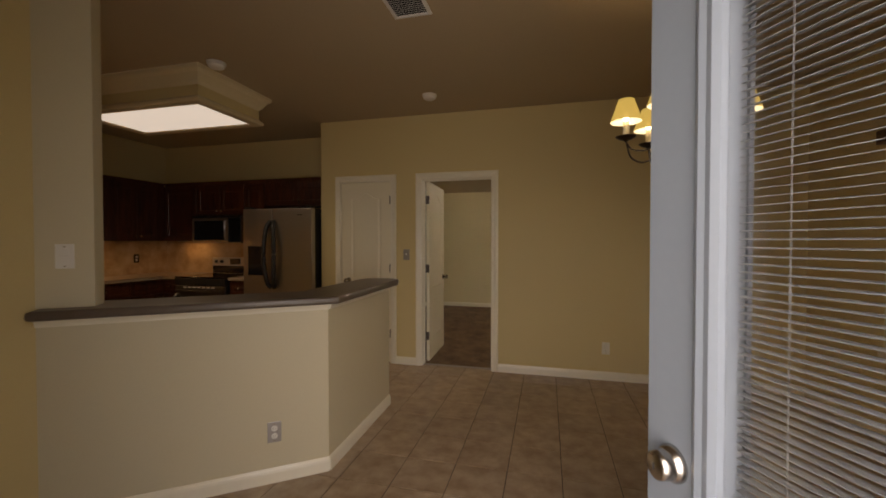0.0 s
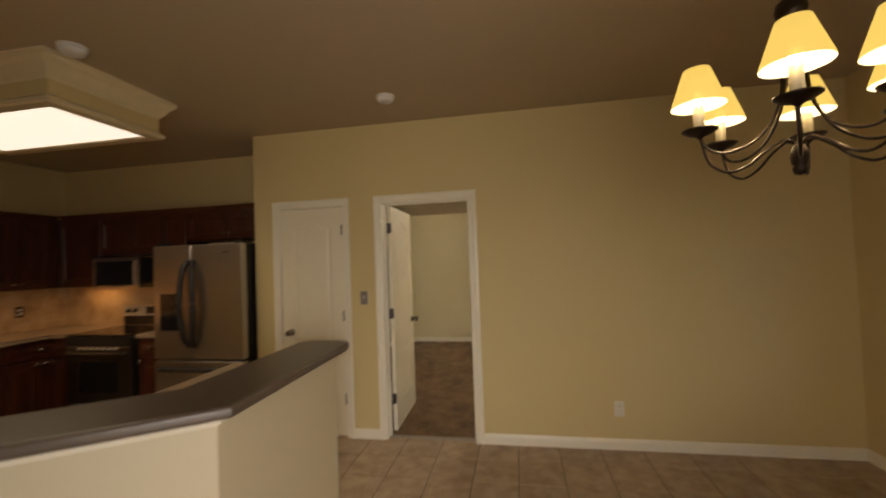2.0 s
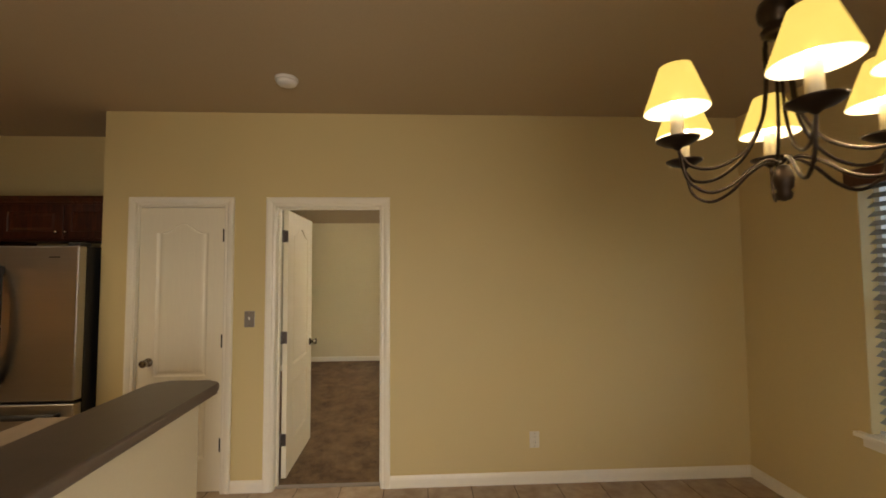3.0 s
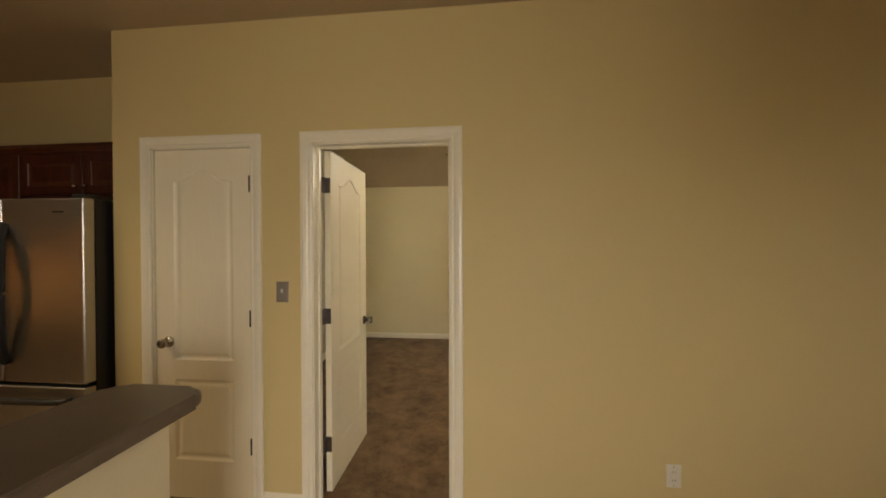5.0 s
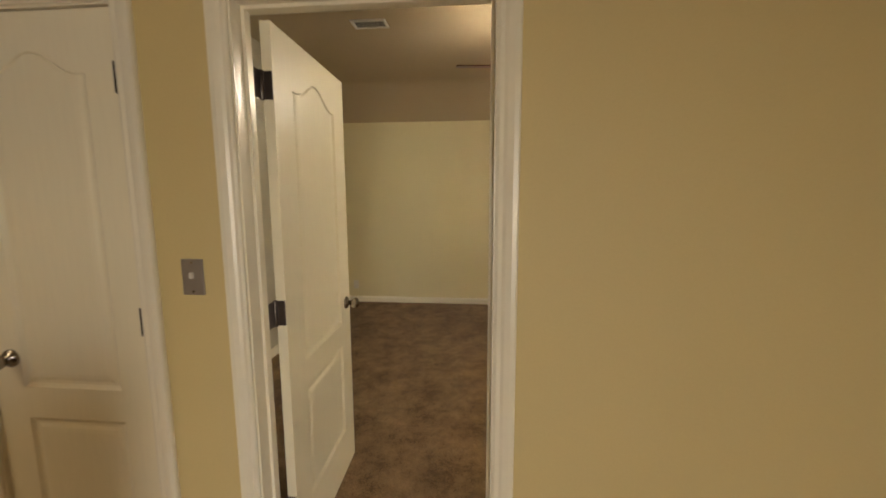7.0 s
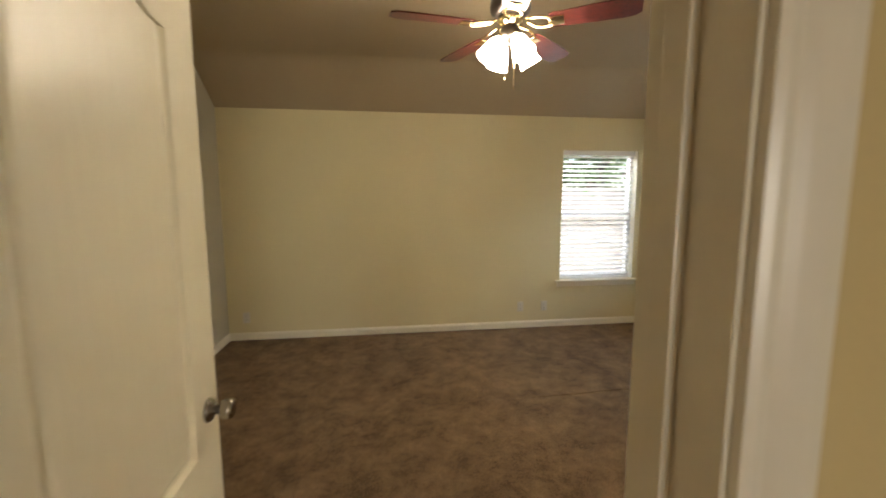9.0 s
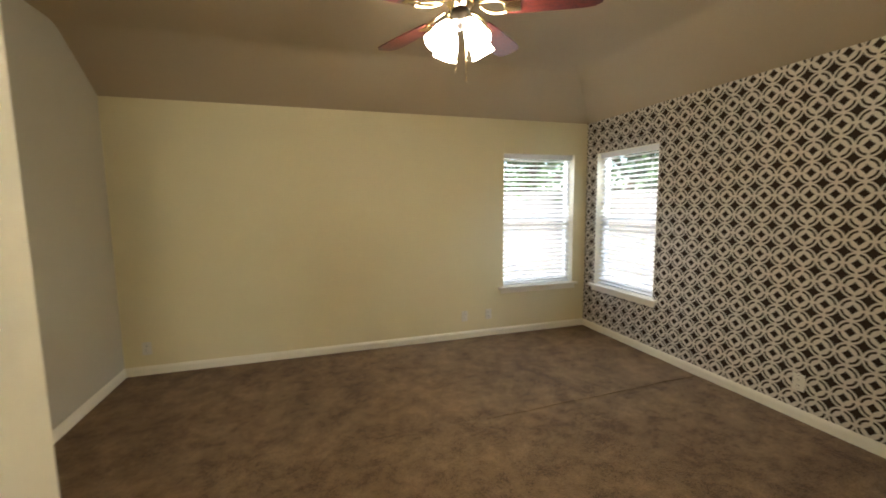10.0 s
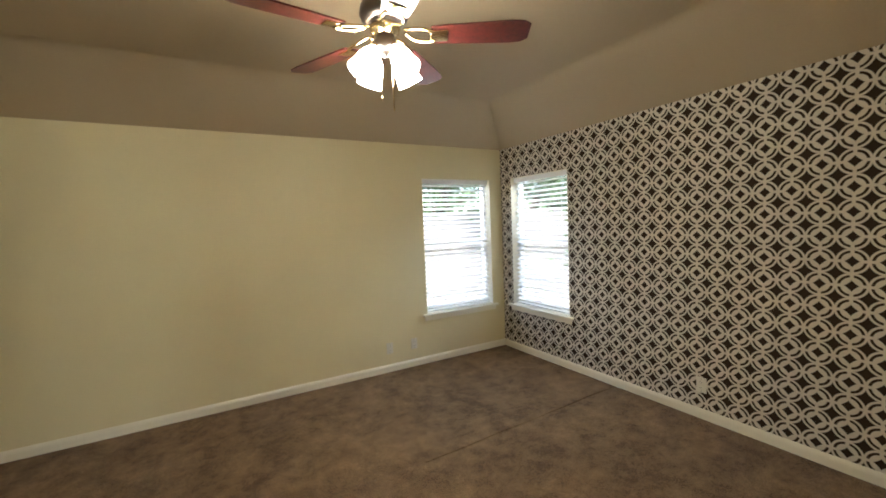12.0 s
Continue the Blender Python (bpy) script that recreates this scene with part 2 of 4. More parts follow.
SHADED_SLAT = surface("shaded_blind_slat", (0.34, 0.345, 0.33), 0.45, vary=0.05, grain=50)
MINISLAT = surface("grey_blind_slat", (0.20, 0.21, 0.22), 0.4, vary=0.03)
VINYL = surface("white_vinyl_sash", (0.80, 0.80, 0.80), 0.35, vary=0.02)
GLASS = clear("window_glass")
CANDLE = surface("ivory_candle_sleeve", (0.78, 0.70, 0.50), 0.5, vary=0.03)


def thin_shade(name, col, strength, tint, through_it):
    """Lit shade cloth: a part of the lamp's light goes straight through it."""
    m = glow(name, col, strength, (0.10, 0.08, 0.04))
    n, l = m.node_tree.nodes, m.node_tree.links
    tr, mx = n.new("ShaderNodeBsdfTransparent"), n.new("ShaderNodeMixShader")
    tr.inputs[0].default_value, mx.inputs[0].default_value = (*tint, 1), through_it
    l.new(n["Principled BSDF"].outputs[0], mx.inputs[1]); l.new(tr.outputs[0], mx.inputs[2]); l.new(mx.outputs[0], n["Material Output"].inputs[0])
    return m


SHADE = thin_shade("lit_cream_shade", (1.0, 0.70, 0.15), SHADE_GLOW * 1.2, (0.46, 0.35, 0.135), 0.07)
SHADEIN = thin_shade("lit_shade_lining", (1.0, 0.87, 0.58), SHADE_GLOW * 5, (1.0, 0.96, 0.82), 0.5)
BULBGLASS = glow("lit_bulb", (1.0, 0.84, 0.5), 4.0)
GLOBE = glow("lit_frosted_glass", (1.0, 0.90, 0.72), FAN_GLOW)
DIFFUSER = glow("lit_acrylic_panel", (1.0, 0.91, 0.76), BOX_GLOW)
FENCE = surface("weathered_grey_boards", (0.27, 0.255, 0.24), 0.8, vary=0.05, grain=25, stretch=(1, 1, 0.1))
GRASS = surface("lawn", (0.08, 0.11, 0.035), 0.95, vary=0.3, grain=60, bump=0.5, dist=0.03)
CONCRETE = surface("porch_concrete", (0.40, 0.385, 0.36), 0.9, vary=0.12, grain=60, bump=0.2)
BARK = surface("grey_bark", (0.10, 0.075, 0.055), 0.9, vary=0.3, grain=18, stretch=(1, 1, 0.2), bump=0.8, dist=0.02)
LEAF = surface("green_leaf", (0.075, 0.12, 0.045), 0.55, vary=0.3, blotch=2.0, grain=8)
SIDING = surface("exterior_siding", (0.45, 0.42, 0.37), 0.8, vary=0.08)


# ---- mesh helpers ----
def finish(bm, name, mat, smooth=False):
    bmesh.ops.recalc_face_normals(bm, faces=bm.faces)
    me = bpy.data.meshes.new(name)
    bm.to_mesh(me)
    bm.free()
    for m in (mat if isinstance(mat, (list, tuple)) else [mat]):
        me.materials.append(m)
    if smooth:
        me.shade_smooth()
    return me


def thing(name, label, category, m=None, group="", kind=""):
    e = new(name)
    e.empty_display_size = 0.1
    if m is not None:
        e.matrix_world = m
    return tagged(e, label, category, group, kind)


def part(name, bm, mat, parent, label="", smooth=False, m=None):
    ob = new(name, finish(bm, name, mat, smooth))
    ob.parent = parent
    if m is not None:
        ob.matrix_local = m
    if label:
        tagged(ob, label)
    return ob


def again(ob, m, parent=None):
    """The same mesh as one more part."""
    o = new(ob.name.split(".")[0], ob.data)
    o.parent = parent or ob.parent
    o.matrix_local = m
    return o


def solid(name, bm, mat, label="", category="", kind="structure", smooth=False, m=None):
    ob = new(name, finish(bm, name, mat, smooth))
    if m is not None:
        ob.matrix_world = m
    return tagged(ob, label, category, kind=kind)


def box(x0, x1, y0, y1, z0, z1, bevel=0.0, bm=None, seg=2):
    b = bmesh.new()
    bmesh.ops.create_cube(b, size=1, matrix=Matrix.Translation(((x0 + x1) / 2, (y0 + y1) / 2, (z0 + z1) / 2)) @ Matrix.Diagonal((abs(x1 - x0), abs(y1 - y0), abs(z1 - z0), 1)))
    if bevel:
        bmesh.ops.bevel(b, geom=b.edges[:], offset=bevel, segments=seg, affect="EDGES", profile=0.6)
    return join(bm, b) if bm is not None else b


def join(bm, other):
    vs = [bm.verts.new(v.co) for v in other.verts]
    other.verts.index_update()
    for f in other.faces:
        nf = bm.faces.new([vs[v.index] for v in f.verts])
        nf.material_index, nf.smooth = f.material_index, f.smooth
    other.free()
    return bm


def prism(poly, z0, z1, bevel=0.0, seg=3):
    """A slab over a plan outline."""
    bm = bmesh.new()
    lo = [bm.verts.new((x, y, z0)) for x, y in poly]
    hi = [bm.verts.new((x, y, z1)) for x, y in poly]
    bm.faces.new(lo[::-1]); bm.faces.new(hi)
    k = len(poly)
    for i in range(k):
        bm.faces.new((lo[i], lo[(i + 1) % k], hi[(i + 1) % k], hi[i]))
    if bevel:
        es = [e for e in bm.edges if abs(e.verts[0].co.z - e.verts[1].co.z) < 1e-6]
        bmesh.ops.bevel(bm, geom=es, offset=bevel, segments=seg, affect="EDGES", profile=0.5)
    return bm


def lathe(profile, seg=24, m=None, bm=None):
    """Turned shape: (radius, height) pairs about z."""
    b = bmesh.new()
    rings = []
    for r, z in profile:
        rings.append([b.verts.new((max(r, 0.0004) * math.cos(2 * math.pi * i / seg), max(r, 0.0004) * math.sin(2 * math.pi * i / seg), z)) for i in range(seg)])
    for a, c in zip(rings, rings[1:]):
        for i in range(seg):
            f = b.faces.new((a[i], a[(i + 1) % seg], c[(i + 1) % seg], c[i]))
            f.smooth = True
    b.faces.new(rings[0][::-1]); b.faces.new(rings[-1])
    if m is not None:
        bmesh.ops.transform(b, matrix=m, verts=b.verts)
    return join(bm, b) if bm is not None else b


def tube(points, r, seg=10, bm=None, closed=False):
    """A round bar along points."""
    b = bmesh.new()
    pts = [Vector(p) for p in points]
    k = len(pts)
    rings = []
    for i, p in enumerate(pts):
        d = (pts[(i + 1) % k] - pts[i - 1]) if closed else (pts[min(i + 1, k - 1)] - pts[max(i - 1, 0)])
        q = d.to_track_quat("Z", "Y")
        rings.append([b.verts.new(p + q @ Vector((r * math.cos(2 * math.pi * j / seg), r * math.sin(2 * math.pi * j / seg), 0))) for j in range(seg)])
    for a, c in list(zip(rings, rings[1:])) + ([(rings[-1], rings[0])] if closed else []):
        for j in range(seg):
            f = b.faces.new((a[j], a[(j + 1) % seg], c[(j + 1) % seg], c[j]))
            f.smooth = True
    if not closed:
        b.faces.new(rings[0][::-1]); b.faces.new(rings[-1])
    return join(bm, b) if bm is not None else b


def spline(ctrl, steps=8):
    """A smooth line through control points."""
    p = [Vector(c) for c in ctrl]
    p = [2 * p[0] - p[1]] + p + [2 * p[-1] - p[-2]]
    out = []
    for i in range(1, len(p) - 2):
        for s in range(steps):
            t = s / steps
            out.append(0.5 * ((2 * p[i]) + (p[i + 1] - p[i - 1]) * t + (2 * p[i - 1] - 5 * p[i] + 4 * p[i + 1] - p[i + 2]) * t * t + (3 * p[i] - p[i - 1] - 3 * p[i + 1] + p[i + 2]) * t ** 3))
    return out + [p[-2]]


def run(profile, a, c):
    """A moulding of (out, up) profile along the floor line a-c; out lies to the left of the way a-c."""
    a, c = Vector((*a, 0)), Vector((*c, 0))
    d = (c - a).normalized()
    o = Vector((-d.y, d.x, 0))
    bm = bmesh.new()
    ends = [[bm.verts.new(p + o * w + Vector((0, 0, h))) for w, h in profile] for p in (a, c)]
    k = len(profile)
    for i in range(k):
        bm.faces.new((ends[0][i], ends[0][(i + 1) % k], ends[1][(i + 1) % k], ends[1][i]))
    bm.faces.new(ends[0]); bm.faces.new(ends[1][::-1])
    return bm


def casing(x0, x1, zt, width, thick, z0=0.0):
    """Mitred door casing round an opening, in the xz plane, standing out towards -y."""
    prof = [(0.0, 0.0), (0.0, thick * 0.55), (width * 0.12, thick * 0.7), (width * 0.3, thick * 0.55), (width * 0.45, thick * 0.8), (width * 0.72, thick), (width * 0.94, thick * 0.95), (width, thick * 0.6), (width, 0.0)]
    bm = bmesh.new()
    rows = []
    for w, d in prof:
        rows.append([bm.verts.new(p) for p in ((x0 - w, -d, z0), (x0 - w, -d, zt + w), (x1 + w, -d, zt + w), (x1 + w, -d, z0))])
    for a, c in zip(rows, rows[1:] + rows[:1]):
        for i in range(3):
            bm.faces.new((a[i], a[i + 1], c[i + 1], c[i]))
    bm.faces.new([r[0] for r in rows]); bm.faces.new([r[3] for r in rows][::-1])
    return bm


def panel_door(w, h, t, knob_left=True):
    """A moulded two-panel leaf, arched upper panel, both faces alike. x 0..w, y 0..t, z 0..h."""
    st, mid0, mid1, low = 0.118 * w / 0.61, 0.695 * h / 2.03, 0.81 * h / 2.03, 0.225 * h / 2.03
    top_side, top_mid = 1.845 * h / 2.03, 1.915 * h / 2.03
    n = 16
    xs = [st + (w - 2 * st) * i / n for i in range(n + 1)]

    def arch(x):
        s = abs(2 * (x - w / 2) / (w - 2 * st))
        return top_side + (top_mid - top_side) * (0.5 + 0.5 * math.cos(math.pi * min(1, s / 0.86)))

    lower = [(st, low), (w - st, low), (w - st, mid0), (st, mid0)]
    upper = [(st, mid1), (w - st, mid1)] + [(x, arch(x)) for x in reversed(xs)]
    bm = bmesh.new()
    for y, s in ((0.0, 1), (t, -1)):
        def V(x, z, d=0.0):
            return bm.verts.new((x, y + s * d, z))

        def quad(xa, xb, za, zb):
            bm.faces.new((V(xa, za), V(xb, za), V(xb, zb), V(xa, zb)))
        quad(0, st, 0, h); quad(w - st, w, 0, h); quad(st, w - st, 0, low); quad(st, w - st, mid0, mid1)
        for a, c in zip(xs, xs[1:]):
            bm.faces.new((V(a, arch(a)), V(c, arch(c)), V(c, h), V(a, h)))
        for loop in (lower, upper):
            cx, cz = w / 2, sum(p[1] for p in loop) / len(loop)
            hw, hh = w / 2 - st, max(abs(p[1] - cz) for p in loop)
            rings = []
            for inset, d in ((0, 0), (0.006, 0.004), (0.014, 0.008), (0.024, 0.008), (0.036, 0.0035), (0.05, 0.002)):
                rings.append([V(cx + (px - cx) * (hw - inset) / hw, cz + (pz - cz) * (hh - inset) / hh, d) for px, pz in loop])
            for a, c in zip(rings, rings[1:]):
                for i in range(len(loop)):
                    bm.faces.new((a[i], a[(i + 1) % len(loop)], c[(i + 1) % len(loop)], c[i]))
            bm.faces.new(rings[-1])
    for xa, za, xb, zb in ((0, 0, w, 0), (w, 0, w, h), (w, h, 0, h), (0, h, 0, 0)):
        bm.faces.new([bm.verts.new(p) for p in ((xa, 0, za), (xb, 0, zb), (xb, t, zb), (xa, t, za))])
    bmesh.ops.remove_doubles(bm, verts=bm.verts, dist=0.0002)
    return bm


LEVERMETAL = surface("pewter_knob", (0.30, 0.27, 0.23), 0.2, 1.0, vary=0.05)


def knob(parent, m):
    """A round rose with a short cylindrical knob, standing out along -y of m."""
    turn = Matrix.Rotation(radians(90), 4, "X")
    k = part("door_knob", lathe([(0.032, 0), (0.032, 0.004), (0.028, 0.010), (0.013, 0.013), (0.012, 0.032)], 24, turn), LEVERMETAL, parent, "pewter round door knob", True, m)
    part("grip", lathe([(0.012, 0.030), (0.022, 0.033), (0.0255, 0.040), (0.0265, 0.055), (0.025, 0.062), (0.018, 0.065), (0.0, 0.066)], 24, turn), LEVERMETAL, k, "", True)
    return k


def plate(name, label, category, m, mat, kind_of):
    """A cover plate, its face towards -y."""
    t = thing(name, label, category, m)
    part("cover", box(-0.036, 0.036, -0.006, 0, -0.058, 0.058, 0.003), mat, t)
    if kind_of == "outlet":
        for z in (-0.021, 0.021):
            s = part("socket", lathe([(0.0165, 0), (0.0165, 0.0025), (0.015, 0.0035)], 16, Matrix.Translation((0, -0.0055, z)) @ Matrix.Rotation(radians(90), 4, "X")), WHITEPL if mat is not PLATE else PLATE, t)
            for x in (-0.006, 0.006):
                part("slot", box(x - 0.001, x + 0.001, -0.0098, -0.0088, z - 0.004, z + 0.005), DARKSLOT, s)
    elif kind_of == "switch":
        part("toggle", box(-0.005, 0.005, -0.017, -0.005, -0.004, 0.016, 0.002), WHITEPL, t)
    elif kind_of == "double":
        part("rocker", box(-0.016, 0.016, -0.0095, -0.005, 0.004, 0.040, 0.002), WHITEPL, t)
        part("rocker", box(-0.016, 0.016, -0.0095, -0.005, -0.040, -0.004, 0.002), WHITEPL, t)
    for z in (-0.046, 0.046):
        part("screw", lathe([(0.003, 0), (0.003, 0.0012)], 8, Matrix.Translation((0, -0.006, z)) @ Matrix.Rotation(radians(90), 4, "X")), NICKEL, t)
    return t


BASE = [(0, 0), (0.013, 0), (0.013, 0.057), (0.010, 0.07), (0.006, 0.077), (0.004, 0.083), (0, 0.083)]

# ---- structure ----
H, BH = 2.725, 2.74            # ceilings of dining room and bedroom
YB, BX0, BX1, BY1 = 0.12, -1.16, 3.54, 4.138   # bedroom: front face, west, east, north
EX = 3.52                      # dining room's east wall
FY = -4.20                     # front wall's inner face
DO = (0.0, 0.765, 2.03)        # bedroom doorway
PO = (-0.968, -0.358, 2.03)    # pantry doorway
FO = (1.0, 1.95, 2.06)         # entry doorway


def wall_parts(bm_boxes, name, mat, label):
    bm = bmesh.new()
    for b in bm_boxes:
        box(*b, bm=bm)
    return solid(name, bm, mat, label, "wall")


# shared wall between dining room and bedroom, two skins so that each room keeps its own paint
wall_parts([(PO[1] + 0.012, DO[0] - 0.012, 0, 0.06, 0, 2.95), (PO[0] - 0.012, PO[1] + 0.012, 0, 0.06, PO[2] + 0.012, 2.95), (-1.22, PO[0] - 0.012, 0, 0.06, 0, 2.95),
            (DO[0] - 0.012, DO[1] + 0.012, 0, 0.06, DO[2] + 0.012, 2.95), (DO[1] + 0.012, 3.66, 0, 0.06, 0, 2.95)], "wall_door", WALL, "beige painted wall with two white doors")
wall_parts([(-1.16, DO[0] - 0.012, 0.06, YB, 0, 2.95), (DO[0] - 0.012, DO[1] + 0.012, 0.06, YB, DO[2] + 0.012, 2.95), (DO[1] + 0.012, 3.66, 0.06, YB, 0, 2.95)], "wall_bedroom_south", BED_WALL, "pale yellow bedroom wall with open doorway")
wall_parts([(-1.22, -1.16, 0.06, 0.58, 0, 2.95)], "wall_pantry_side", WALL, "beige painted end of the pantry wall")
wall_parts([(-4.24, -1.16, 0.58, 0.70, 0, 2.95)], "wall_kitchen_north", WALL, "beige painted kitchen wall above the cabinets")
wall_parts([(-4.24, -4.12, -3.03, 0.58, 0, 2.95)], "wall_kitchen_west", WALL, "beige painted kitchen wall above the cabinets")
wall_parts([(-4.24, -1.05, -3.03, -2.91, 0, 2.95)], "wall_kitchen_south", WALL, "plain beige kitchen wall")
wall_parts([(-1.08, -0.961, -4.32, -2.84, 0, 2.95)], "wall_entry_west", WALL, "plain beige wall beside the entry")
wall_parts([(-0.961, FO[0] - 0.02, FY - 0.14, FY, 0, 2.95), (FO[1] + 0.02, 3.66, FY - 0.14, FY, 0, 2.95), (FO[0] - 0.02, FO[1] + 0.02, FY - 0.14, FY, FO[2] + 0.02, 2.95)], "wall_entry", WALL, "beige wall around the open front door")
# dining east wall with its window
DW = (-1.76, -0.845, 0.64, 2.08)
wall_parts([(EX, 3.68, FY, DW[0], 0, 2.95), (EX, 3.68, DW[1], 0.0, 0, 2.95), (EX, 3.68, DW[0], DW[1], 0, DW[2]), (EX, 3.68, DW[0], DW[1], DW[3], 2.95)], "wall_dining_east", WALL, "beige painted dining wall with a window")
# bedroom north and east walls with their windows
W1 = (2.465, 3.372, 0.545, 2.025)
W2 = (3.09, 3.955, 0.545, 2.025)
wall_parts([(BX0 - 0.12, W1[0], BY1, BY1 + 0.16, 0, 2.95), (W1[1], BX1 + 0.16, BY1, BY1 + 0.16, 0, 2.95), (W1[0], W1[1], BY1, BY1 + 0.16, 0, W1[2]), (W1[0], W1[1], BY1, BY1 + 0.16, W1[3], 2.95)], "wall_bedroom_north", BED_WALL, "pale yellow painted bedroom wall with a window")
wall_parts([(BX1, BX1 + 0.16, YB, W2[0], 0, 2.95), (BX1, BX1 + 0.16, W2[1], BY1, 0, 2.95), (BX1, BX1 + 0.16, W2[0], W2[1], 0, W2[2]), (BX1, BX1 + 0.16, W2[0], W2[1], W2[3], 2.95)], "wall_bedroom_east", PAPER, "accent wall in dark brown and cream ring wallpaper")
wall_parts([(BX0 - 0.12, BX0, YB, BY1, 0, 2.95)], "wall_bedroom_west", WEST_WALL, "bedroom side wall, greyer and darker than the yellow walls")

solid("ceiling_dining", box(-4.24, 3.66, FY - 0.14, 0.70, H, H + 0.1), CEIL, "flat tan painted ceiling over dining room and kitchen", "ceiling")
# bedroom ceiling: flat, with sloped bands along the north and east walls
PL, RUN = 2.38, 0.52
bm = bmesh.new()


def vault(x, y):
    """Ceiling height: two sloped bands easing into the flat."""
    d = min(BX1 - x, BY1 - y) / RUN
    k = 0.13
    h = max(k - abs(d - 1), 0) / k
    return PL + (BH - PL) * (min(d, 1) - h * h * k / 4)


def steps(lo, hi):
    r = hi - RUN
    return [lo] + [lo + (r - 0.1 - lo) * i / 12 for i in range(1, 13)] + [r - 0.06 + 0.015 * i for i in range(9)] + [r + 0.1 + (RUN - 0.1) * i / 8 for i in range(9)]


cx_, cy_ = steps(BX0, BX1), steps(YB, BY1)
grid = [[bm.verts.new((x, y, vault(x, y))) for x in cx_] for y in cy_]
up = [bm.verts.new((x, y, 3.0)) for x, y in ((BX0, YB), (BX1, YB), (BX1, BY1), (BX0, BY1))]
for j in range(len(cy_) - 1):
    for i in range(len(cx_) - 1):
        a, b_, c, d = grid[j][i], grid[j][i + 1], grid[j + 1][i + 1], grid[j + 1][i]
        bm.faces.new((a, b_, c)); bm.faces.new((a, c, d))
bm.faces.new(up)
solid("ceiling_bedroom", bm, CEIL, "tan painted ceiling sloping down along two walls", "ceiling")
solid("roof", box(-4.5, 4.2, -7.6, 4.8, 3.02, 3.2), SIDING, "plain roof slab over the house", "roof")

# floors
TS = 0.311
solid("ground", box(-60, 60, -60, 60, -0.3, -0.12), GRASS, "grass lawn around the house", "ground")
solid("patio", box(3.72, 6.9, -3.0, 7.9, -0.12, -0.10), CONCRETE, "pale concrete patio beside the house", "patio")
solid("patio", box(-3.0, 3.71, 4.32, 7.9, -0.12, -0.10), CONCRETE, "pale concrete patio behind the house", "patio")
solid("porch", box(-1.5, 4.0, -7.6, FY - 0.14, -0.12, -0.02), CONCRETE, "concrete porch slab at the front door", "porch")
bm = box(-1.0, 3.66, FY - 0.14, 0.06, -0.12, -0.004)
box(-4.24, -1.0, -3.0, 0.60, -0.12, -0.004, bm=bm)
floor = solid("floor", bm, GROUT, "floor of square beige ceramic tiles with brown grout", "floor")
bm = bmesh.new()
nx, ny = 60, 52
gx = [BX0 + (BX1 - BX0) * i / nx for i in range(nx + 1)]
gy = sorted({YB - 0.06 + (BY1 - YB + 0.06) * i / ny for i in range(ny + 1)} | {2.46, 2.475, 2.485, 2.50, 2.52})


def pile(x, y):
    z = 0.001 + 0.0025 * noise.noise(Vector((x * 2.3, y * 2.3, 0)))
    if x > 1.1:
        d = y - 2.485 - 0.02 * math.sin(x * 2)
        z += 0.003 if d < 0 else 0
    return z


gv = [[bm.verts.new((x, y, pile(x, y))) for x in gx] for y in gy]
for j in range(len(gy) - 1):
    for i in range(nx):
        bm.faces.new((gv[j][i], gv[j][i + 1], gv[j + 1][i + 1], gv[j + 1][i])).smooth = True
carpet = solid("floor_carpet", bm, CARPET, "brown cut-pile carpet with a raised seam", "carpet")
seam = [(x, 2.495 + (x - 1.7) * 0.04 + 0.012 * noise.noise(Vector((x * 3, 0, 7))), 0.004 + 0.003 * noise.noise(Vector((x * 5, 3, 1)))) for x in np.linspace(1.55, 3.50, 60)]
solid("carpet_seam", tube(seam, 0.004, 8), CARPET, "raised fold where two carpet lengths meet", "carpet seam")
solid("floor_bedroom_slab", box(BX0 - 0.1, BX1 + 0.1, YB - 0.06, BY1 + 0.1, -0.12, -0.004), GROUT, "slab under the bedroom carpet", "floor")
solid("threshold", prism([(DO[0], 0.035), (DO[1], 0.035), (DO[1], 0.075), (DO[0], 0.075)], -0.004, 0.008, 0.004), GREYPLATE, "thin metal strip between tile and carpet", "threshold")

# half wall with its counter: one straight leg and one slanting leg
C0, C1 = Vector((0.076, -2.08)), Vector((0.05, -1.07))
SD = Vector((-math.cos(radians(37.7)), -math.sin(radians(37.7))))      # way of the slanting leg
SN = Vector((SD.y, -SD.x))                                             # its kitchen side
if SN.y < 0:
    SN = -SN
SEND = C0 + SD * 1.31
SCOL = C0 + SD * 1.09


def offset_line(d_in):
    """The half wall's line moved by d_in towards the kitchen: end, corner, far end."""
    k = math.tan(radians((90 - 37.7) / 2)) * d_in
    return [C1 + Vector((-d_in, 0)), Vector((C0.x - d_in, C0.y)) + Vector((0, k)), SEND + SN * d_in]


hw = offset_line(0.0) + offset_line(0.12)[::-1]
solid("half_wall", prism([tuple(p) for p in hw], 0, 0.995), HALF_WALL, "low cream wall carrying the breakfast bar", "half wall")
col = [SCOL, SEND, SEND + SN * 0.12, SCOL + SN * 0.12]
solid("wall_stub", prism([tuple(p) for p in col], 1.043, H), HALF_WALL, "narrow cream wall standing at the bar's end", "wall")
solid("baseboard", run(BASE, C1, C0), TRIM, "white baseboard on the half wall", "baseboard")
solid("baseboard", run(BASE, C0, SEND), TRIM, "white baseboard on the half wall", "baseboard")
solid("baseboard", run(BASE, C1 + Vector((-0.12, 0)), C1), TRIM, "white baseboard on the half wall's end", "baseboard")
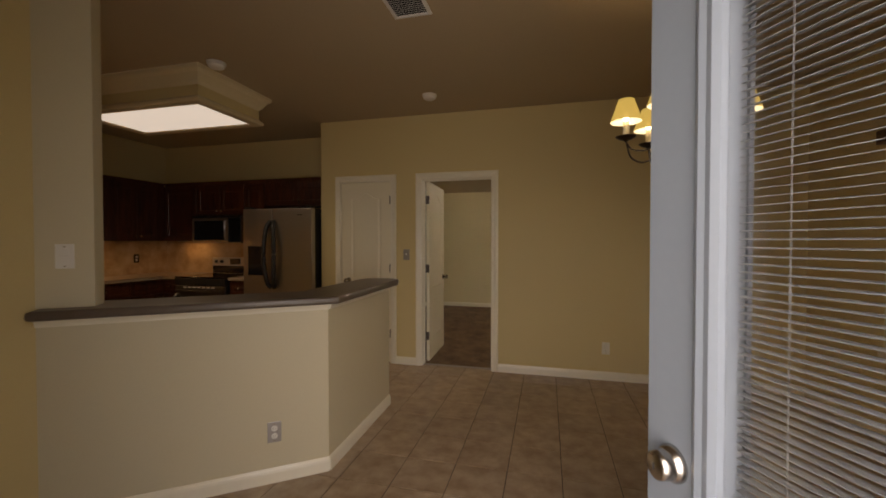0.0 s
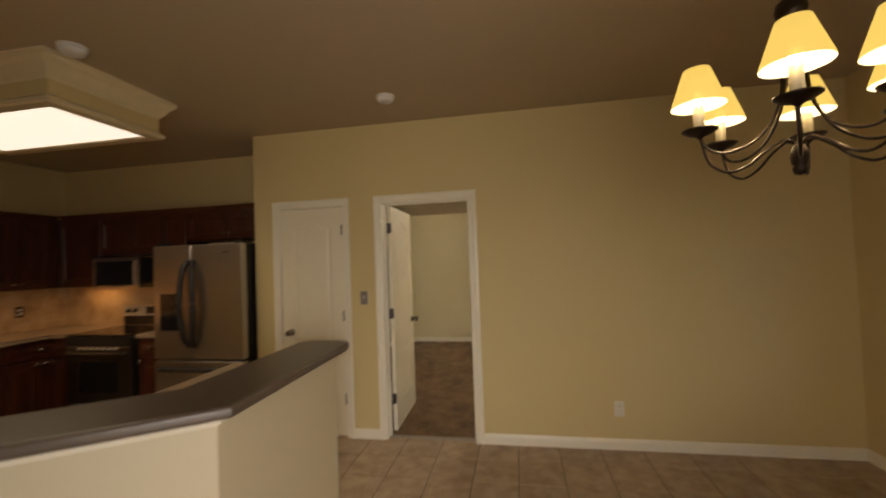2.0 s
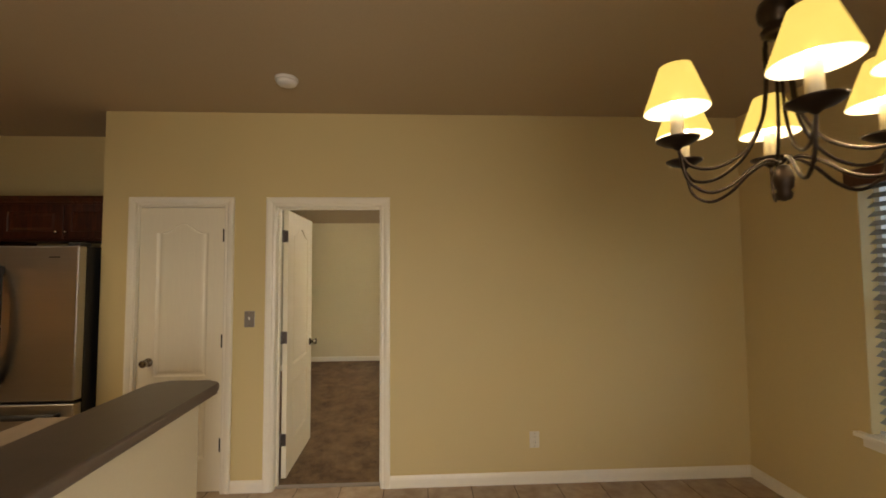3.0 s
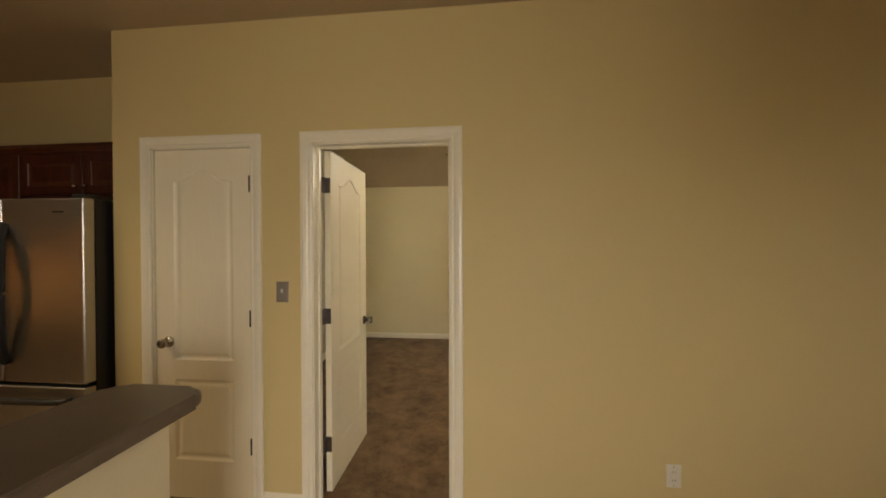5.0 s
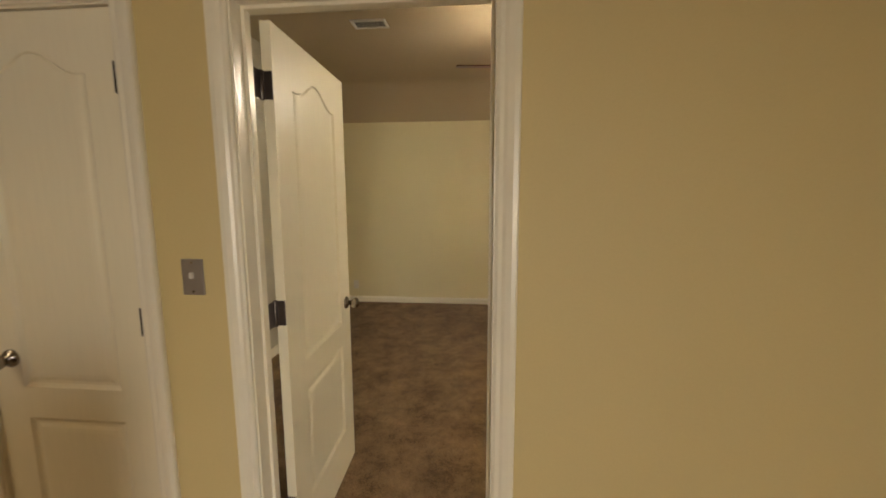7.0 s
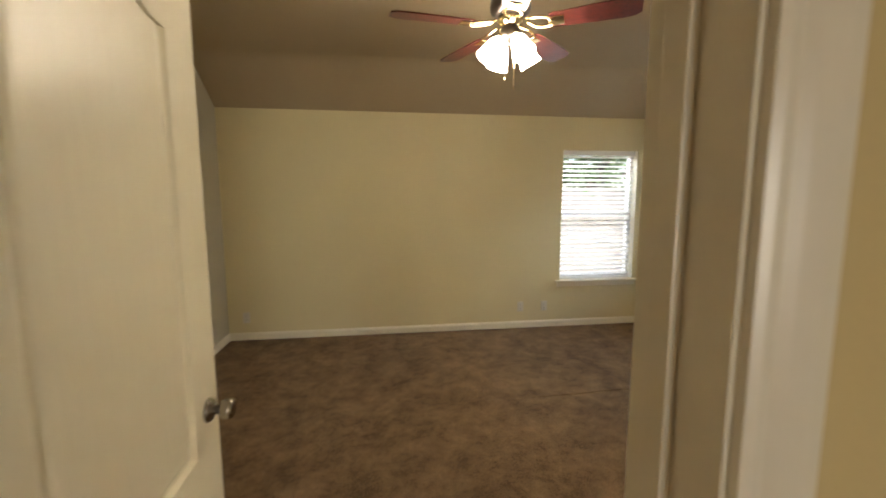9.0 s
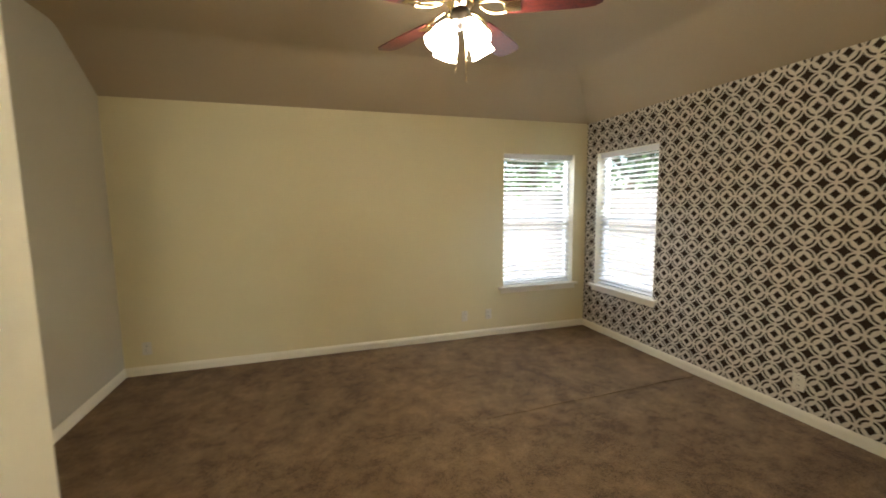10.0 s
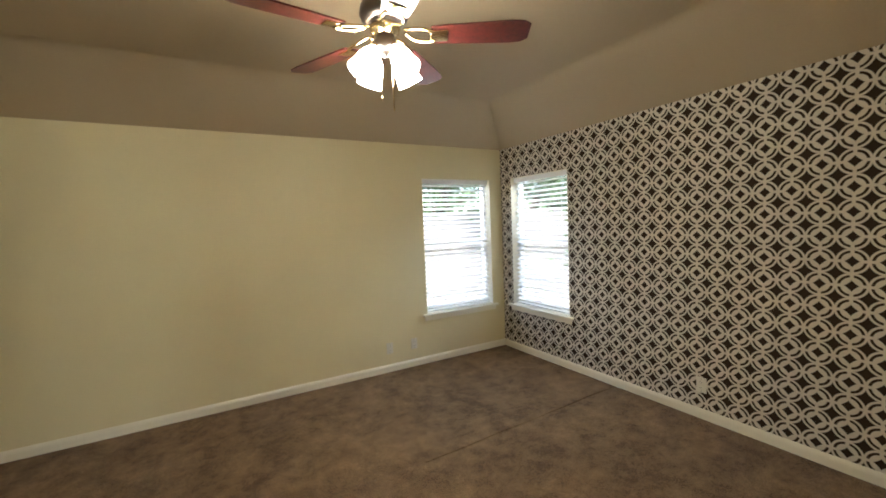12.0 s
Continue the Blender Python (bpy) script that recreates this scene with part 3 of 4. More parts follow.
CAP = [(0, 0.955), (0.010, 0.957), (0.014, 0.97), (0.022, 0.985), (0.024, 0.995), (0, 0.995)]
solid("trim", run(CAP, C1, C0), TRIM, "white moulding under the bar top", "trim")
solid("trim", run(CAP, C0, SEND), TRIM, "white moulding under the bar top", "trim")
out, inn = offset_line(-0.095), offset_line(0.235)
out[0] += Vector((-0.02, 0.07)); inn[0] += Vector((0, 0.07))


def rounded(poly, which, r, n=6):
    """The outline with the corners numbered in which cut to arcs of about r."""
    res = []
    for i, p in enumerate(poly):
        if i not in which:
            res.append(tuple(p))
            continue
        a, c = (poly[i - 1] - p).normalized() * r, (poly[(i + 1) % len(poly)] - p).normalized() * r
        res += [tuple(p + a * (1 - k / n) ** 2 + c * (k / n) ** 2) for k in range(n + 1)]
    return res


bar = thing("bar_counter", "grey-brown laminate bar top with rounded edge on the half wall", "counter")
line = out + inn[::-1]
part("top", prism(rounded(line, (0, 5), 0.06), 0.997, 1.042, 0.016, 4), LAMINATE, bar)

# baseboards
for p, q in (((DO[0] - 0.065, 0), (PO[1] + 0.065, 0)), ((PO[0] - 0.065, 0), (-1.22, 0)), ((EX, 0), (DO[1] + 0.065, 0)), ((EX, FY), (EX, 0)), ((FO[0] - 0.075, FY), (-0.961, FY)) , ((EX, FY), (FO[1] + 0.075, FY))):
    flip = p[1] == FY and q[1] == FY
    solid("baseboard", run(BASE, *((q, p) if flip else (p, q))), TRIM, "white painted baseboard", "baseboard")
for p, q in (((BX1, BY1), (BX0, BY1)), ((BX1, YB), (BX1, BY1)), ((BX0, BY1), (BX0, YB)), ((DO[1] + 0.065, YB), (BX1, YB)), ((BX0, YB), (DO[0] - 0.065, YB))):
    solid("baseboard", run([(w, h - 0.003) for w, h in BASE], p, q), TRIM, "cream painted baseboard above the carpet", "baseboard")


def jamb(o, y0, y1, name, label, stop_at=None):
    t = thing(name, label, "door frame", kind="structure")
    x0, x1, zt = o
    part("jamb", box(x0 - 0.012, x0 + 0.006, y0, y1 - (0.022 if y1 > 0.115 else 0), 0, zt), TRIM, t)
    part("jamb", box(x1 - 0.006, x1 + 0.012, y0, y1, 0, zt), TRIM, t)
    part("head", box(x0 - 0.012, x1 + 0.012, y0, y1, zt - 0.006, zt + 0.012), TRIM, t)
    if stop_at is not None:
        for xa, xb in ((x0 + 0.006, x0 + 0.017), (x1 - 0.017, x1 - 0.006)):
            part("stop", box(xa, xb, stop_at - 0.032, stop_at, 0, zt - 0.006, 0.002), TRIM, t)
        part("stop", box(x0 + 0.017, x1 - 0.017, stop_at - 0.032, stop_at, zt - 0.017, zt - 0.006, 0.002), TRIM, t)
    part("casing", casing(x0, x1, zt, 0.065, 0.018), TRIM, t, m=Matrix.Translation((0, y0, 0)))
    if y1 > 0.1:
        part("casing", casing(-x1 - 0.010, -x0 + 0.022, zt + 0.01, 0.065, 0.011), TRIM, t, m=Matrix.Translation((0, y1, 0)) @ Matrix.Rotation(math.pi, 4, "Z"))
    return t


jamb(DO, -0.001, YB + 0.001, "door_1_frame", "white painted frame and casing of the bedroom door", 0.085)
jamb(PO, -0.001, 0.058, "door_2_frame", "white painted frame and casing of the pantry door")


def hinge(parent, m):
    h = part("hinge", box(-0.003, 0.016, -0.004, 0.0, -0.044, 0.044, 0.001), BRONZE, parent, "dark bronze hinge", m=m)
    part("knuckle", lathe([(0.006, -0.046), (0.0062, -0.045), (0.0062, 0.045), (0.006, 0.046)], 10), BRONZE, h, smooth=True, m=Matrix.Translation((-0.003, -0.005, 0)))


# pantry door, shut
pantry = thing("door_2", "white two-panel pantry door, shut", "door", pose(PO[0] + 0.008, 0.012, 0.008), kind="structure")
part("leaf", panel_door(0.594, 2.012, 0.035), DOORPAINT, pantry)
knob(pantry, Matrix.Translation((0.078, 0.0, 0.905)))
for z in (0.322, 1.05, 1.81):
    hinge(pantry, Matrix.Translation((0.593, -0.004, z)))

# bedroom door, open into the bedroom
leafdoor = thing("door_1", "white two-panel bedroom door, open wide", "door", pose(0.042, YB + 0.036, 0.012, 0, 0, 91.8), kind="structure")
part("leaf", panel_door(0.745, 2.01, 0.035), DOORPAINT, leafdoor)
knob(leafdoor, Matrix.Translation((0.680, 0.0, 0.893)))
for z in (0.28, 1.04, 1.81):
    h = part("hinge", box(-0.001, 0.002, 0.002, 0.033, -0.045, 0.045, 0.0008), AGED, leafdoor, "aged dark nickel hinge", m=Matrix.Translation((-0.0015, 0, z)))
    part("jamb_leaf", box(-0.056, -0.004, 0.036, 0.039, -0.045, 0.045, 0.0008), AGED, h)
    part("knuckle", lathe([(0.0065, -0.047), (0.007, -0.046), (0.007, 0.046), (0.0065, 0.047)], 12), AGED, h, smooth=True, m=Matrix.Translation((-0.004, 0.036, 0)))

# ---- windows with blinds ----
slat_me = finish(box(-0.5, 0.5, -0.024, 0.024, -0.0014, 0.0014), "slat", SLAT)
shaded_slat_me = finish(box(-0.5, 0.5, -0.024, 0.024, -0.0014, 0.0014), "slat", SHADED_SLAT)


def window(name, label, m, w, h, tilt, group, pitch=0.0515, dark=False):
    """A double-hung window in its opening, x across, y outwards, z up from the opening's bottom; blind inside."""
    t = thing(name, label, "window", m, group, "structure")
    f = part("window_frame", box(0, 0.035, 0.095, 0.155, 0, h), VINYL, t)
    part("rail", box(w - 0.035, w, 0.095, 0.155, 0, h), VINYL, f)
    part("rail", box(0.035, w - 0.035, 0.095, 0.155, h - 0.035, h), VINYL, f)
    part("rail", box(0.035, w - 0.035, 0.095, 0.155, 0, 0.04), VINYL, f)
    part("meeting_rail", box(0.035, w - 0.035, 0.098, 0.150, h * 0.505 - 0.022, h * 0.505 + 0.022, 0.004), VINYL, f)
    for z0, z1, y in ((0.04, h * 0.505 - 0.022, 0.115), (h * 0.505 + 0.022, h - 0.035, 0.135)):
        p = part("pane", box(0.035, w - 0.035, y, y + 0.004, z0, z1), GLASS, t)
        p.visible_shadow = False
    for xa, xb in ((0.0005, 0.006), (w - 0.006, w - 0.0005)):
        part("reveal", box(xa, xb, 0.001, 0.0945, 0.0035, h - 0.0065), WALL if dark else TRIM, t)
    part("reveal", box(0.0005, w - 0.0005, 0.001, 0.0945, h - 0.006, h - 0.0005), WALL if dark else TRIM, t)
    part("window_sill", box(-0.055, w + 0.055, -0.045, 0.0, -0.024, 0.001, 0.005), TRIM, t, "white painted sill")
    part("stool", box(0.001, w - 0.001, 0.0, 0.095, -0.001, 0.003), TRIM, t)
    part("apron", box(-0.03, w + 0.03, -0.014, 0.0, -0.075, -0.0245, 0.004), TRIM, t)
    bl = part("blind", box(0.008, w - 0.008, 0.042, 0.092, h - 0.055, h - 0.004, 0.004), CHERRY if dark else SLAT, t, "horizontal slat blind, its shade put into the colour, under a dark wooden headrail" if dark else "white horizontal slat blind, slats open")
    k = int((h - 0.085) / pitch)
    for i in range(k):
        s = new("slat", shaded_slat_me if dark else slat_me)
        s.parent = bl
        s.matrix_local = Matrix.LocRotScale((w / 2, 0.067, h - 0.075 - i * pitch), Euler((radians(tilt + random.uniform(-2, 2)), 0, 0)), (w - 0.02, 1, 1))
    if dark:
        part("valance", box(-0.03, w + 0.03, -0.045, -0.002, h - 0.075, h + 0.02, 0.006), CHERRY, bl, "dark red-brown wooden valance")
    part("bottom_rail", box(0.01, w - 0.01, 0.044, 0.09, 0.004, 0.02, 0.003), SLAT, bl)
    for x in (0.12, w - 0.12):
        part("cord", box(x - 0.0012, x + 0.0012, 0.040, 0.0415, 0.02, h - 0.05), SLAT, bl)
    return t


window("window_1", "white double-hung window with open white blind on the yellow wall", pose(W1[0], BY1, W1[2]), W1[1] - W1[0], W1[3] - W1[2], 25, "bedroom windows")
window("window_2", "white double-hung window with open white blind in the wallpapered wall", pose(BX1, W2[1], W2[2], 0, 0, -90), W2[1] - W2[0], W2[3] - W2[2], 25, "bedroom windows")
window("window_3", "dining window with half-open blind coloured as shaded, under a dark wooden headrail", pose(EX, DW[1], DW[2], 0, 0, -90), DW[1] - DW[0], DW[3] - DW[2], 38, "dining window", dark=True)

# ---- entry door, standing open ----
HX, HY = 1.976, -4.155
ang = 117.4
entry = thing("door_3", "grey-white glazed front door with enclosed mini blind, open", "door", pose(HX, HY, 0.012, 0, 0, ang), kind="structure")
DWID, DH, DT = 0.914, 2.03, 0.045
g0, g1, gz0, gz1 = 0.155, DWID - 0.155, 0.27, 1.85
bm = bmesh.new()
for b in ((0, g0, 0, DT, 0, DH), (g1, DWID, 0, DT, 0, DH), (g0, g1, 0, DT, 0, gz0), (g0, g1, 0, DT, gz1, DH)):
    box(*b, bm=bm)
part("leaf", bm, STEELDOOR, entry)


def lite_frame(y, s):
    prof = [(-0.004, 0), (-0.004, 0.010), (0.008, 0.016), (0.02, 0.013), (0.032, 0.016), (0.045, 0.008), (0.048, 0)]
    bm = bmesh.new()
    rows = [[bm.verts.new((x, y + s * d, z)) for x, z in ((g0 - w, gz0 - w), (g1 + w, gz0 - w), (g1 + w, gz1 + w), (g0 - w, gz1 + w))] for w, d in prof]
    for a, c in zip(rows, rows[1:]):
        for i in range(4):
            bm.faces.new((a[i], a[(i + 1) % 4], c[(i + 1) % 4], c[i]))
    return bm


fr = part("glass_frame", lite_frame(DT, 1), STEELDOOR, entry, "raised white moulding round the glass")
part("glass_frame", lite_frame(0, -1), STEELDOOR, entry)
for y in (0.008, DT - 0.012):
    p = part("pane", box(g0, g1, y, y + 0.004, gz0, gz1), GLASS, entry, "clear glass")
    p.visible_shadow = False
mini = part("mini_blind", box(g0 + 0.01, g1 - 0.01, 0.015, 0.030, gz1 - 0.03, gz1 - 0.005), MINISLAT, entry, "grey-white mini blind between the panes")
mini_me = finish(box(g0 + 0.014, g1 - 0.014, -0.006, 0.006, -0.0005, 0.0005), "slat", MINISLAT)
for i in range(int((gz1 - gz0 - 0.05) / 0.0125)):
    s = new("slat", mini_me)
    s.parent = mini
    s.matrix_local = Matrix.LocRotScale((0, 0.0225, gz1 - 0.042 - i * 0.0125), Euler((radians(-8), 0, 0)), None)
for x in (g0 + 0.09, g1 - 0.09):
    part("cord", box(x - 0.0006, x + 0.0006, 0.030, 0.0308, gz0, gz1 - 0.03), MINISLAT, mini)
k = part("door_knob", lathe([(0.033, 0), (0.033, 0.005), (0.028, 0.012), (0.024, 0.016), (0.026, 0.022), (0.0245, 0.036), (0.018, 0.040), (0.0, 0.041)], 24, Matrix.Rotation(radians(-90), 4, "X")), NICKEL, entry, "satin nickel round knob", True, Matrix.Translation((DWID - 0.062, DT, 0.945)))
part("keyhole", box(-0.001, 0.001, 0.0405, 0.042, -0.006, 0.006), DARKSLOT, k)
part("latch", box(DWID, DWID + 0.003, 0.010, DT - 0.010, 0.93, 1.0), NICKEL, entry)
t = thing("door_3_frame", "white painted frame of the front door", "door frame", kind="structure")
for xa, xb in ((FO[0] - 0.02, FO[0]), (FO[1], FO[1] + 0.02)):
    part("jamb", box(xa, xb, FY - 0.142, FY + 0.002, 0, FO[2]), TRIM, t)
part("head", box(FO[0] - 0.02, FO[1] + 0.02, FY - 0.142, FY + 0.002, FO[2], FO[2] + 0.02), TRIM, t)
part("casing", casing(-FO[1], -FO[0], FO[2], 0.065, 0.018), TRIM, t, m=Matrix.Translation((0, FY + 0.001, 0)) @ Matrix.Rotation(math.pi, 4, "Z"))
part("sill", box(FO[0], FO[1], FY - 0.142, FY, -0.004, 0.012, 0.004), GREYPLATE, t)

# ---- light fixtures ----
def lamp(name, kind, watts, col, m, size=0.03, size_y=None, spread=math.pi):
    d = bpy.data.lights.new(name, kind)
    d.energy, d.color = watts, col
    if kind == "POINT":
        d.shadow_soft_size = size
    else:
        d.shape, d.size, d.size_y, d.spread = "RECTANGLE", size, size_y, spread
    o = new(name, d)
    o.matrix_world = m
    return o


# kitchen light box under the ceiling
LX0, LX1, LY0, LY1 = -2.64, -1.40, -1.53, -0.95
lb = thing("ceiling_light", "cream crown-moulded ceiling light box, panel lit", "ceiling light", pose(0, 0, H))
PROF = [(0.0, -0.262), (0.012, -0.27), (0.075, -0.27), (0.088, -0.262), (0.088, -0.240), (0.076, -0.232), (0.066, -0.222), (0.060, -0.215), (0.058, -0.13), (0.066, -0.118), (0.08, -0.105), (0.11, -0.055), (0.135, -0.035), (0.14, -0.02), (0.14, -0.002)]


def band(prof):
    bm = bmesh.new()
    rows = [[bm.verts.new((x, y, d)) for x, y in ((LX0 - w, LY0 - w), (LX1 + w, LY0 - w), (LX1 + w, LY1 + w), (LX0 - w, LY1 + w))] for w, d in prof]
    for a, c in zip(rows, rows[1:]):
        for i in range(4):
            bm.faces.new((a[i], a[(i + 1) % 4], c[(i + 1) % 4], c[i]))
    return bm


part("lower_moulding", band(PROF[:8]), CREAM, lb, "cream painted lower moulding")
part("side_band", band(PROF[7:9]), WALL, lb, "tan painted side band")
part("crown", band(PROF[8:]), CREAM, lb, "cream painted crown moulding")
part("diffuser", box(LX0 - 0.004, LX1 + 0.004, LY0 - 0.004, LY1 + 0.004, -0.258, -0.252), DIFFUSER, lb, "glowing white acrylic panel")
lamp("box_light", "AREA", BOX_WATTS, (1.0, 0.80, 0.50), pose((LX0 + LX1) / 2, (LY0 + LY1) / 2, H - 0.275), LX1 - LX0, LY1 - LY0, radians(130))

# chandelier: six arms, each a cup, candle sleeve and shade
CX, CY = 1.930, -2.095
ch = thing("chandelier", "dark bronze six-arm chandelier with lit yellow shades", "chandelier", pose(CX, CY, 0))
part("canopy", lathe([(0.062, H - 0.002), (0.062, H - 0.012), (0.05, H - 0.026), (0.018, H - 0.036), (0.008, H - 0.05)], 24), BRONZE, ch, smooth=True)
chain = part("chain", tube([(0.016 * math.cos(u), 0, H - 0.068 + 0.024 * math.sin(u)) for u in np.linspace(0, 2 * math.pi, 14)[:-1]], 0.003, 6, closed=True), BRONZE, ch)
for i in range(1, 12):
    z = -0.036 * i
    if H - 0.068 + z > 2.27:
        again(chain, Matrix.Translation((0, 0, 0)) @ Matrix.Translation((0, 0, z)) @ Matrix.Rotation(radians(90 * (i % 2)), 4, "Z"), ch)
part("loop", tube([(0.021 * math.cos(u), 0, 2.245 + 0.024 * math.sin(u)) for u in np.linspace(0, 2 * math.pi, 16)[:-1]], 0.0042, 8, closed=True), BRONZE, ch)
part("hub", lathe([(0.006, 2.224), (0.012, 2.216), (0.018, 2.21), (0.034, 2.196), (0.038, 2.175), (0.034, 2.155), (0.026, 2.146), (0.025, 2.136), (0.031, 2.128), (0.028, 2.114), (0.016, 2.107), (0.0, 2.104)], 24), BRONZE, ch, smooth=True)
part("finial", lathe([(0.004, 1.80), (0.013, 1.796), (0.019, 1.78), (0.022, 1.765), (0.019, 1.745), (0.014, 1.738), (0.018, 1.73), (0.014, 1.717), (0.0, 1.712)], 20), BRONZE, ch, smooth=True)
RA, ZC, ZS = 0.238, 1.860, 1.938
arm_bm = tube(spline([(0.026, 0, 2.10), (0.028, 0, 2.0), (0.042, 0, 1.91), (0.085, 0, 1.835), (0.15, 0, 1.797), (0.205, 0, 1.80), (0.232, 0, 1.83), (RA, 0, ZC - 0.005)], 6), 0.0042, 8)
low_bm = tube(spline([(0.012, 0, 1.805), (0.035, 0, 1.812), (0.075, 0, 1.79), (0.12, 0, 1.752), (0.17, 0, 1.737), (0.215, 0, 1.765), (0.232, 0, 1.82), (RA, 0, ZC - 0.005)], 6), 0.0042, 8)
arm0 = low0 = cup0 = None
for i in range(6):
    m = Matrix.Rotation(radians(-6.7 + 60 * i + {4: 6, 5: -5}.get(i, 0)), 4, "Z")
    if i == 0:
        arm0 = part("arm", arm_bm, BRONZE, ch, smooth=True, m=m)
        low0 = part("scroll", low_bm, BRONZE, ch, smooth=True, m=m)
        cup0 = part("cup", lathe([(0.004, ZC - 0.02), (0.012, ZC - 0.012), (0.03, ZC - 0.006), (0.046, ZC + 0.004), (0.048, ZC + 0.008), (0.044, ZC + 0.007), (0.02, ZC + 0.001), (0.0, ZC + 0.001)], 24, Matrix.Translation((RA, 0, 0))), BRONZE, ch, smooth=True, m=m)
        sl0 = part("candle_sleeve", lathe([(0.0145, ZC + 0.001), (0.0145, ZS - 0.002), (0.012, ZS + 0.002), (0.0, ZS + 0.002)], 16, Matrix.Translation((RA, 0, 0))), CANDLE, ch, "ivory candle sleeve", True, m)
        bulb0 = part("bulb", lathe([(0.007, ZS + 0.002), (0.013, ZS + 0.012), (0.015, ZS + 0.022), (0.010, ZS + 0.036), (0.0, ZS + 0.046)], 14, Matrix.Translation((RA, 0, 0))), BULBGLASS, ch, "lit bulb", True, m)
        bm = bmesh.new()
        sg = 32
        prof = [(0.071, ZS), (0.072, ZS + 0.002), (0.036, ZS + 0.108), (0.035, ZS + 0.108), (0.070, ZS + 0.002)]
        rings = [[bm.verts.new((RA + r * math.cos(2 * math.pi * j / sg), r * math.sin(2 * math.pi * j / sg), z)) for j in range(sg)] for r, z in prof]
        for q, (a, c) in enumerate(zip(rings, rings[1:] + rings[:1])):
            for j in range(sg):
                f = bm.faces.new((a[j], a[(j + 1) % sg], c[(j + 1) % sg], c[j]))
                f.smooth, f.material_index = True, 1 if q >= 3 else 0
        sh0 = part("shade", bm, [SHADE, SHADEIN], ch, "lit cream-yellow fabric shade", False, m)
    else:
        for o in (arm0, low0, cup0, sl0, bulb0, sh0):
            again(o, m, ch)
    p = m @ Vector((RA, 0, 0))
    lamp("chandelier_bulb", "POINT", BULB_WATTS, (1.0, 0.74, 0.40), Matrix.Translation((CX + p.x, CY + p.y, ZS + 0.028)), 0.022)

# bedroom ceiling fan with four glass lights
FX, FYY = 1.151, 1.887
fan = thing("ceiling_fan", "ceiling fan with dark red blades and four lit glass shades", "ceiling fan", pose(FX, FYY, 0))
part("canopy", lathe([(0.068, BH - 0.002), (0.068, BH - 0.012), (0.058, BH - 0.04), (0.03, BH - 0.062), (0.014, BH - 0.068)], 28), AGED, fan, smooth=True)
part("downrod", lathe([(0.012, 2.505), (0.012, BH - 0.06)], 12), AGED, fan, smooth=True)
part("motor", lathe([(0.018, 2.512), (0.05, 2.508), (0.085, 2.494), (0.102, 2.470), (0.106, 2.440), (0.098, 2.418), (0.075, 2.408), (0.05, 2.404)], 32), AGED, fan, "dark nickel motor housing", True)
part("flywheel", lathe([(0.05, 2.404), (0.062, 2.398), (0.066, 2.384), (0.062, 2.370), (0.046, 2.362), (0.042, 2.352)], 28), BRASS, fan, "bright ribbed collar that carries the blades", True)
part("switch_housing", lathe([(0.042, 2.352), (0.040, 2.340), (0.052, 2.332), (0.057, 2.310), (0.050, 2.288), (0.028, 2.276), (0.012, 2.268), (0.0, 2.265)], 24), AGED, fan, smooth=True)
blade = bmesh.new()
prof = [(0.20, 0.052), (0.24, 0.058), (0.40, 0.066), (0.54, 0.071), (0.59, 0.066), (0.62, 0.045)]
for z in (-0.0035, 0.0035):
    blade.faces.new([blade.verts.new((x, s, z)) for x, s in [(x, -w) for x, w in prof] + [(x, w) for x, w in reversed(prof)]])
lo, hi = list(blade.faces)
for i in range(len(lo.verts)):
    a, b2 = lo.verts[i], lo.verts[(i + 1) % len(lo.verts)]
    c, d = hi.verts[(i + 1) % len(lo.verts)], hi.verts[i]
    blade.faces.new((a, b2, c, d))
iron = tube(spline([(0.085, -0.012, 0.02), (0.12, -0.035, 0.006), (0.165, -0.042, -0.002), (0.215, -0.03, -0.0085)], 5), 0.007, 8)
tube(spline([(0.085, 0.012, 0.02), (0.12, 0.035, 0.006), (0.165, 0.042, -0.002), (0.215, 0.03, -0.0085)], 5), 0.007, 8, bm=iron)
box(0.195, 0.27, -0.036, 0.036, -0.0095, -0.004, 0.002, bm=iron)
b0 = i0 = None
for i in range(5):
    m = Matrix.Translation((0, 0, 2.353)) @ Matrix.Rotation(radians(-30 + 72 * i), 4, "Z") @ Matrix.Rotation(radians(-11), 4, "X")
    if b0 is None:
        b0 = part("blade", blade, BLADE, fan, "dark red wooden blade", m=m)
        i0 = part("blade_iron", iron, BRASS, fan, "polished brass blade bracket", True, m)
    else:
        again(b0, m, fan); again(i0, m, fan)
g0_ = a0_ = None
for i in range(4):
    m = Matrix.Translation((0, 0, 2.292)) @ Matrix.Rotation(radians(15 + 90 * i), 4, "Z")
    if g0_ is None:
        a0_ = part("lamp_arm", tube(spline([(0.035, 0, 0.012), (0.050, 0, 0.016), (0.062, 0, 0.006), (0.068, 0, -0.012)], 5), 0.009, 10), BRASS, fan, smooth=True, m=m)
        prof = [(0.018, 0.0), (0.023, -0.010), (0.035, -0.031), (0.043, -0.057), (0.047, -0.082), (0.052, -0.110), (0.058, -0.126)]
        g = lathe(prof + [(r - 0.003, z) for r, z in reversed(prof)], 24, Matrix.Translation((0.064, 0, -0.006)) @ Matrix.Rotation(radians(-33), 4, "Y"))
        g0_ = part("glass_shade", g, GLOBE, fan, "lit frosted white glass bell shade", True, m)
    else:
        again(a0_, m, fan); again(g0_, m, fan)
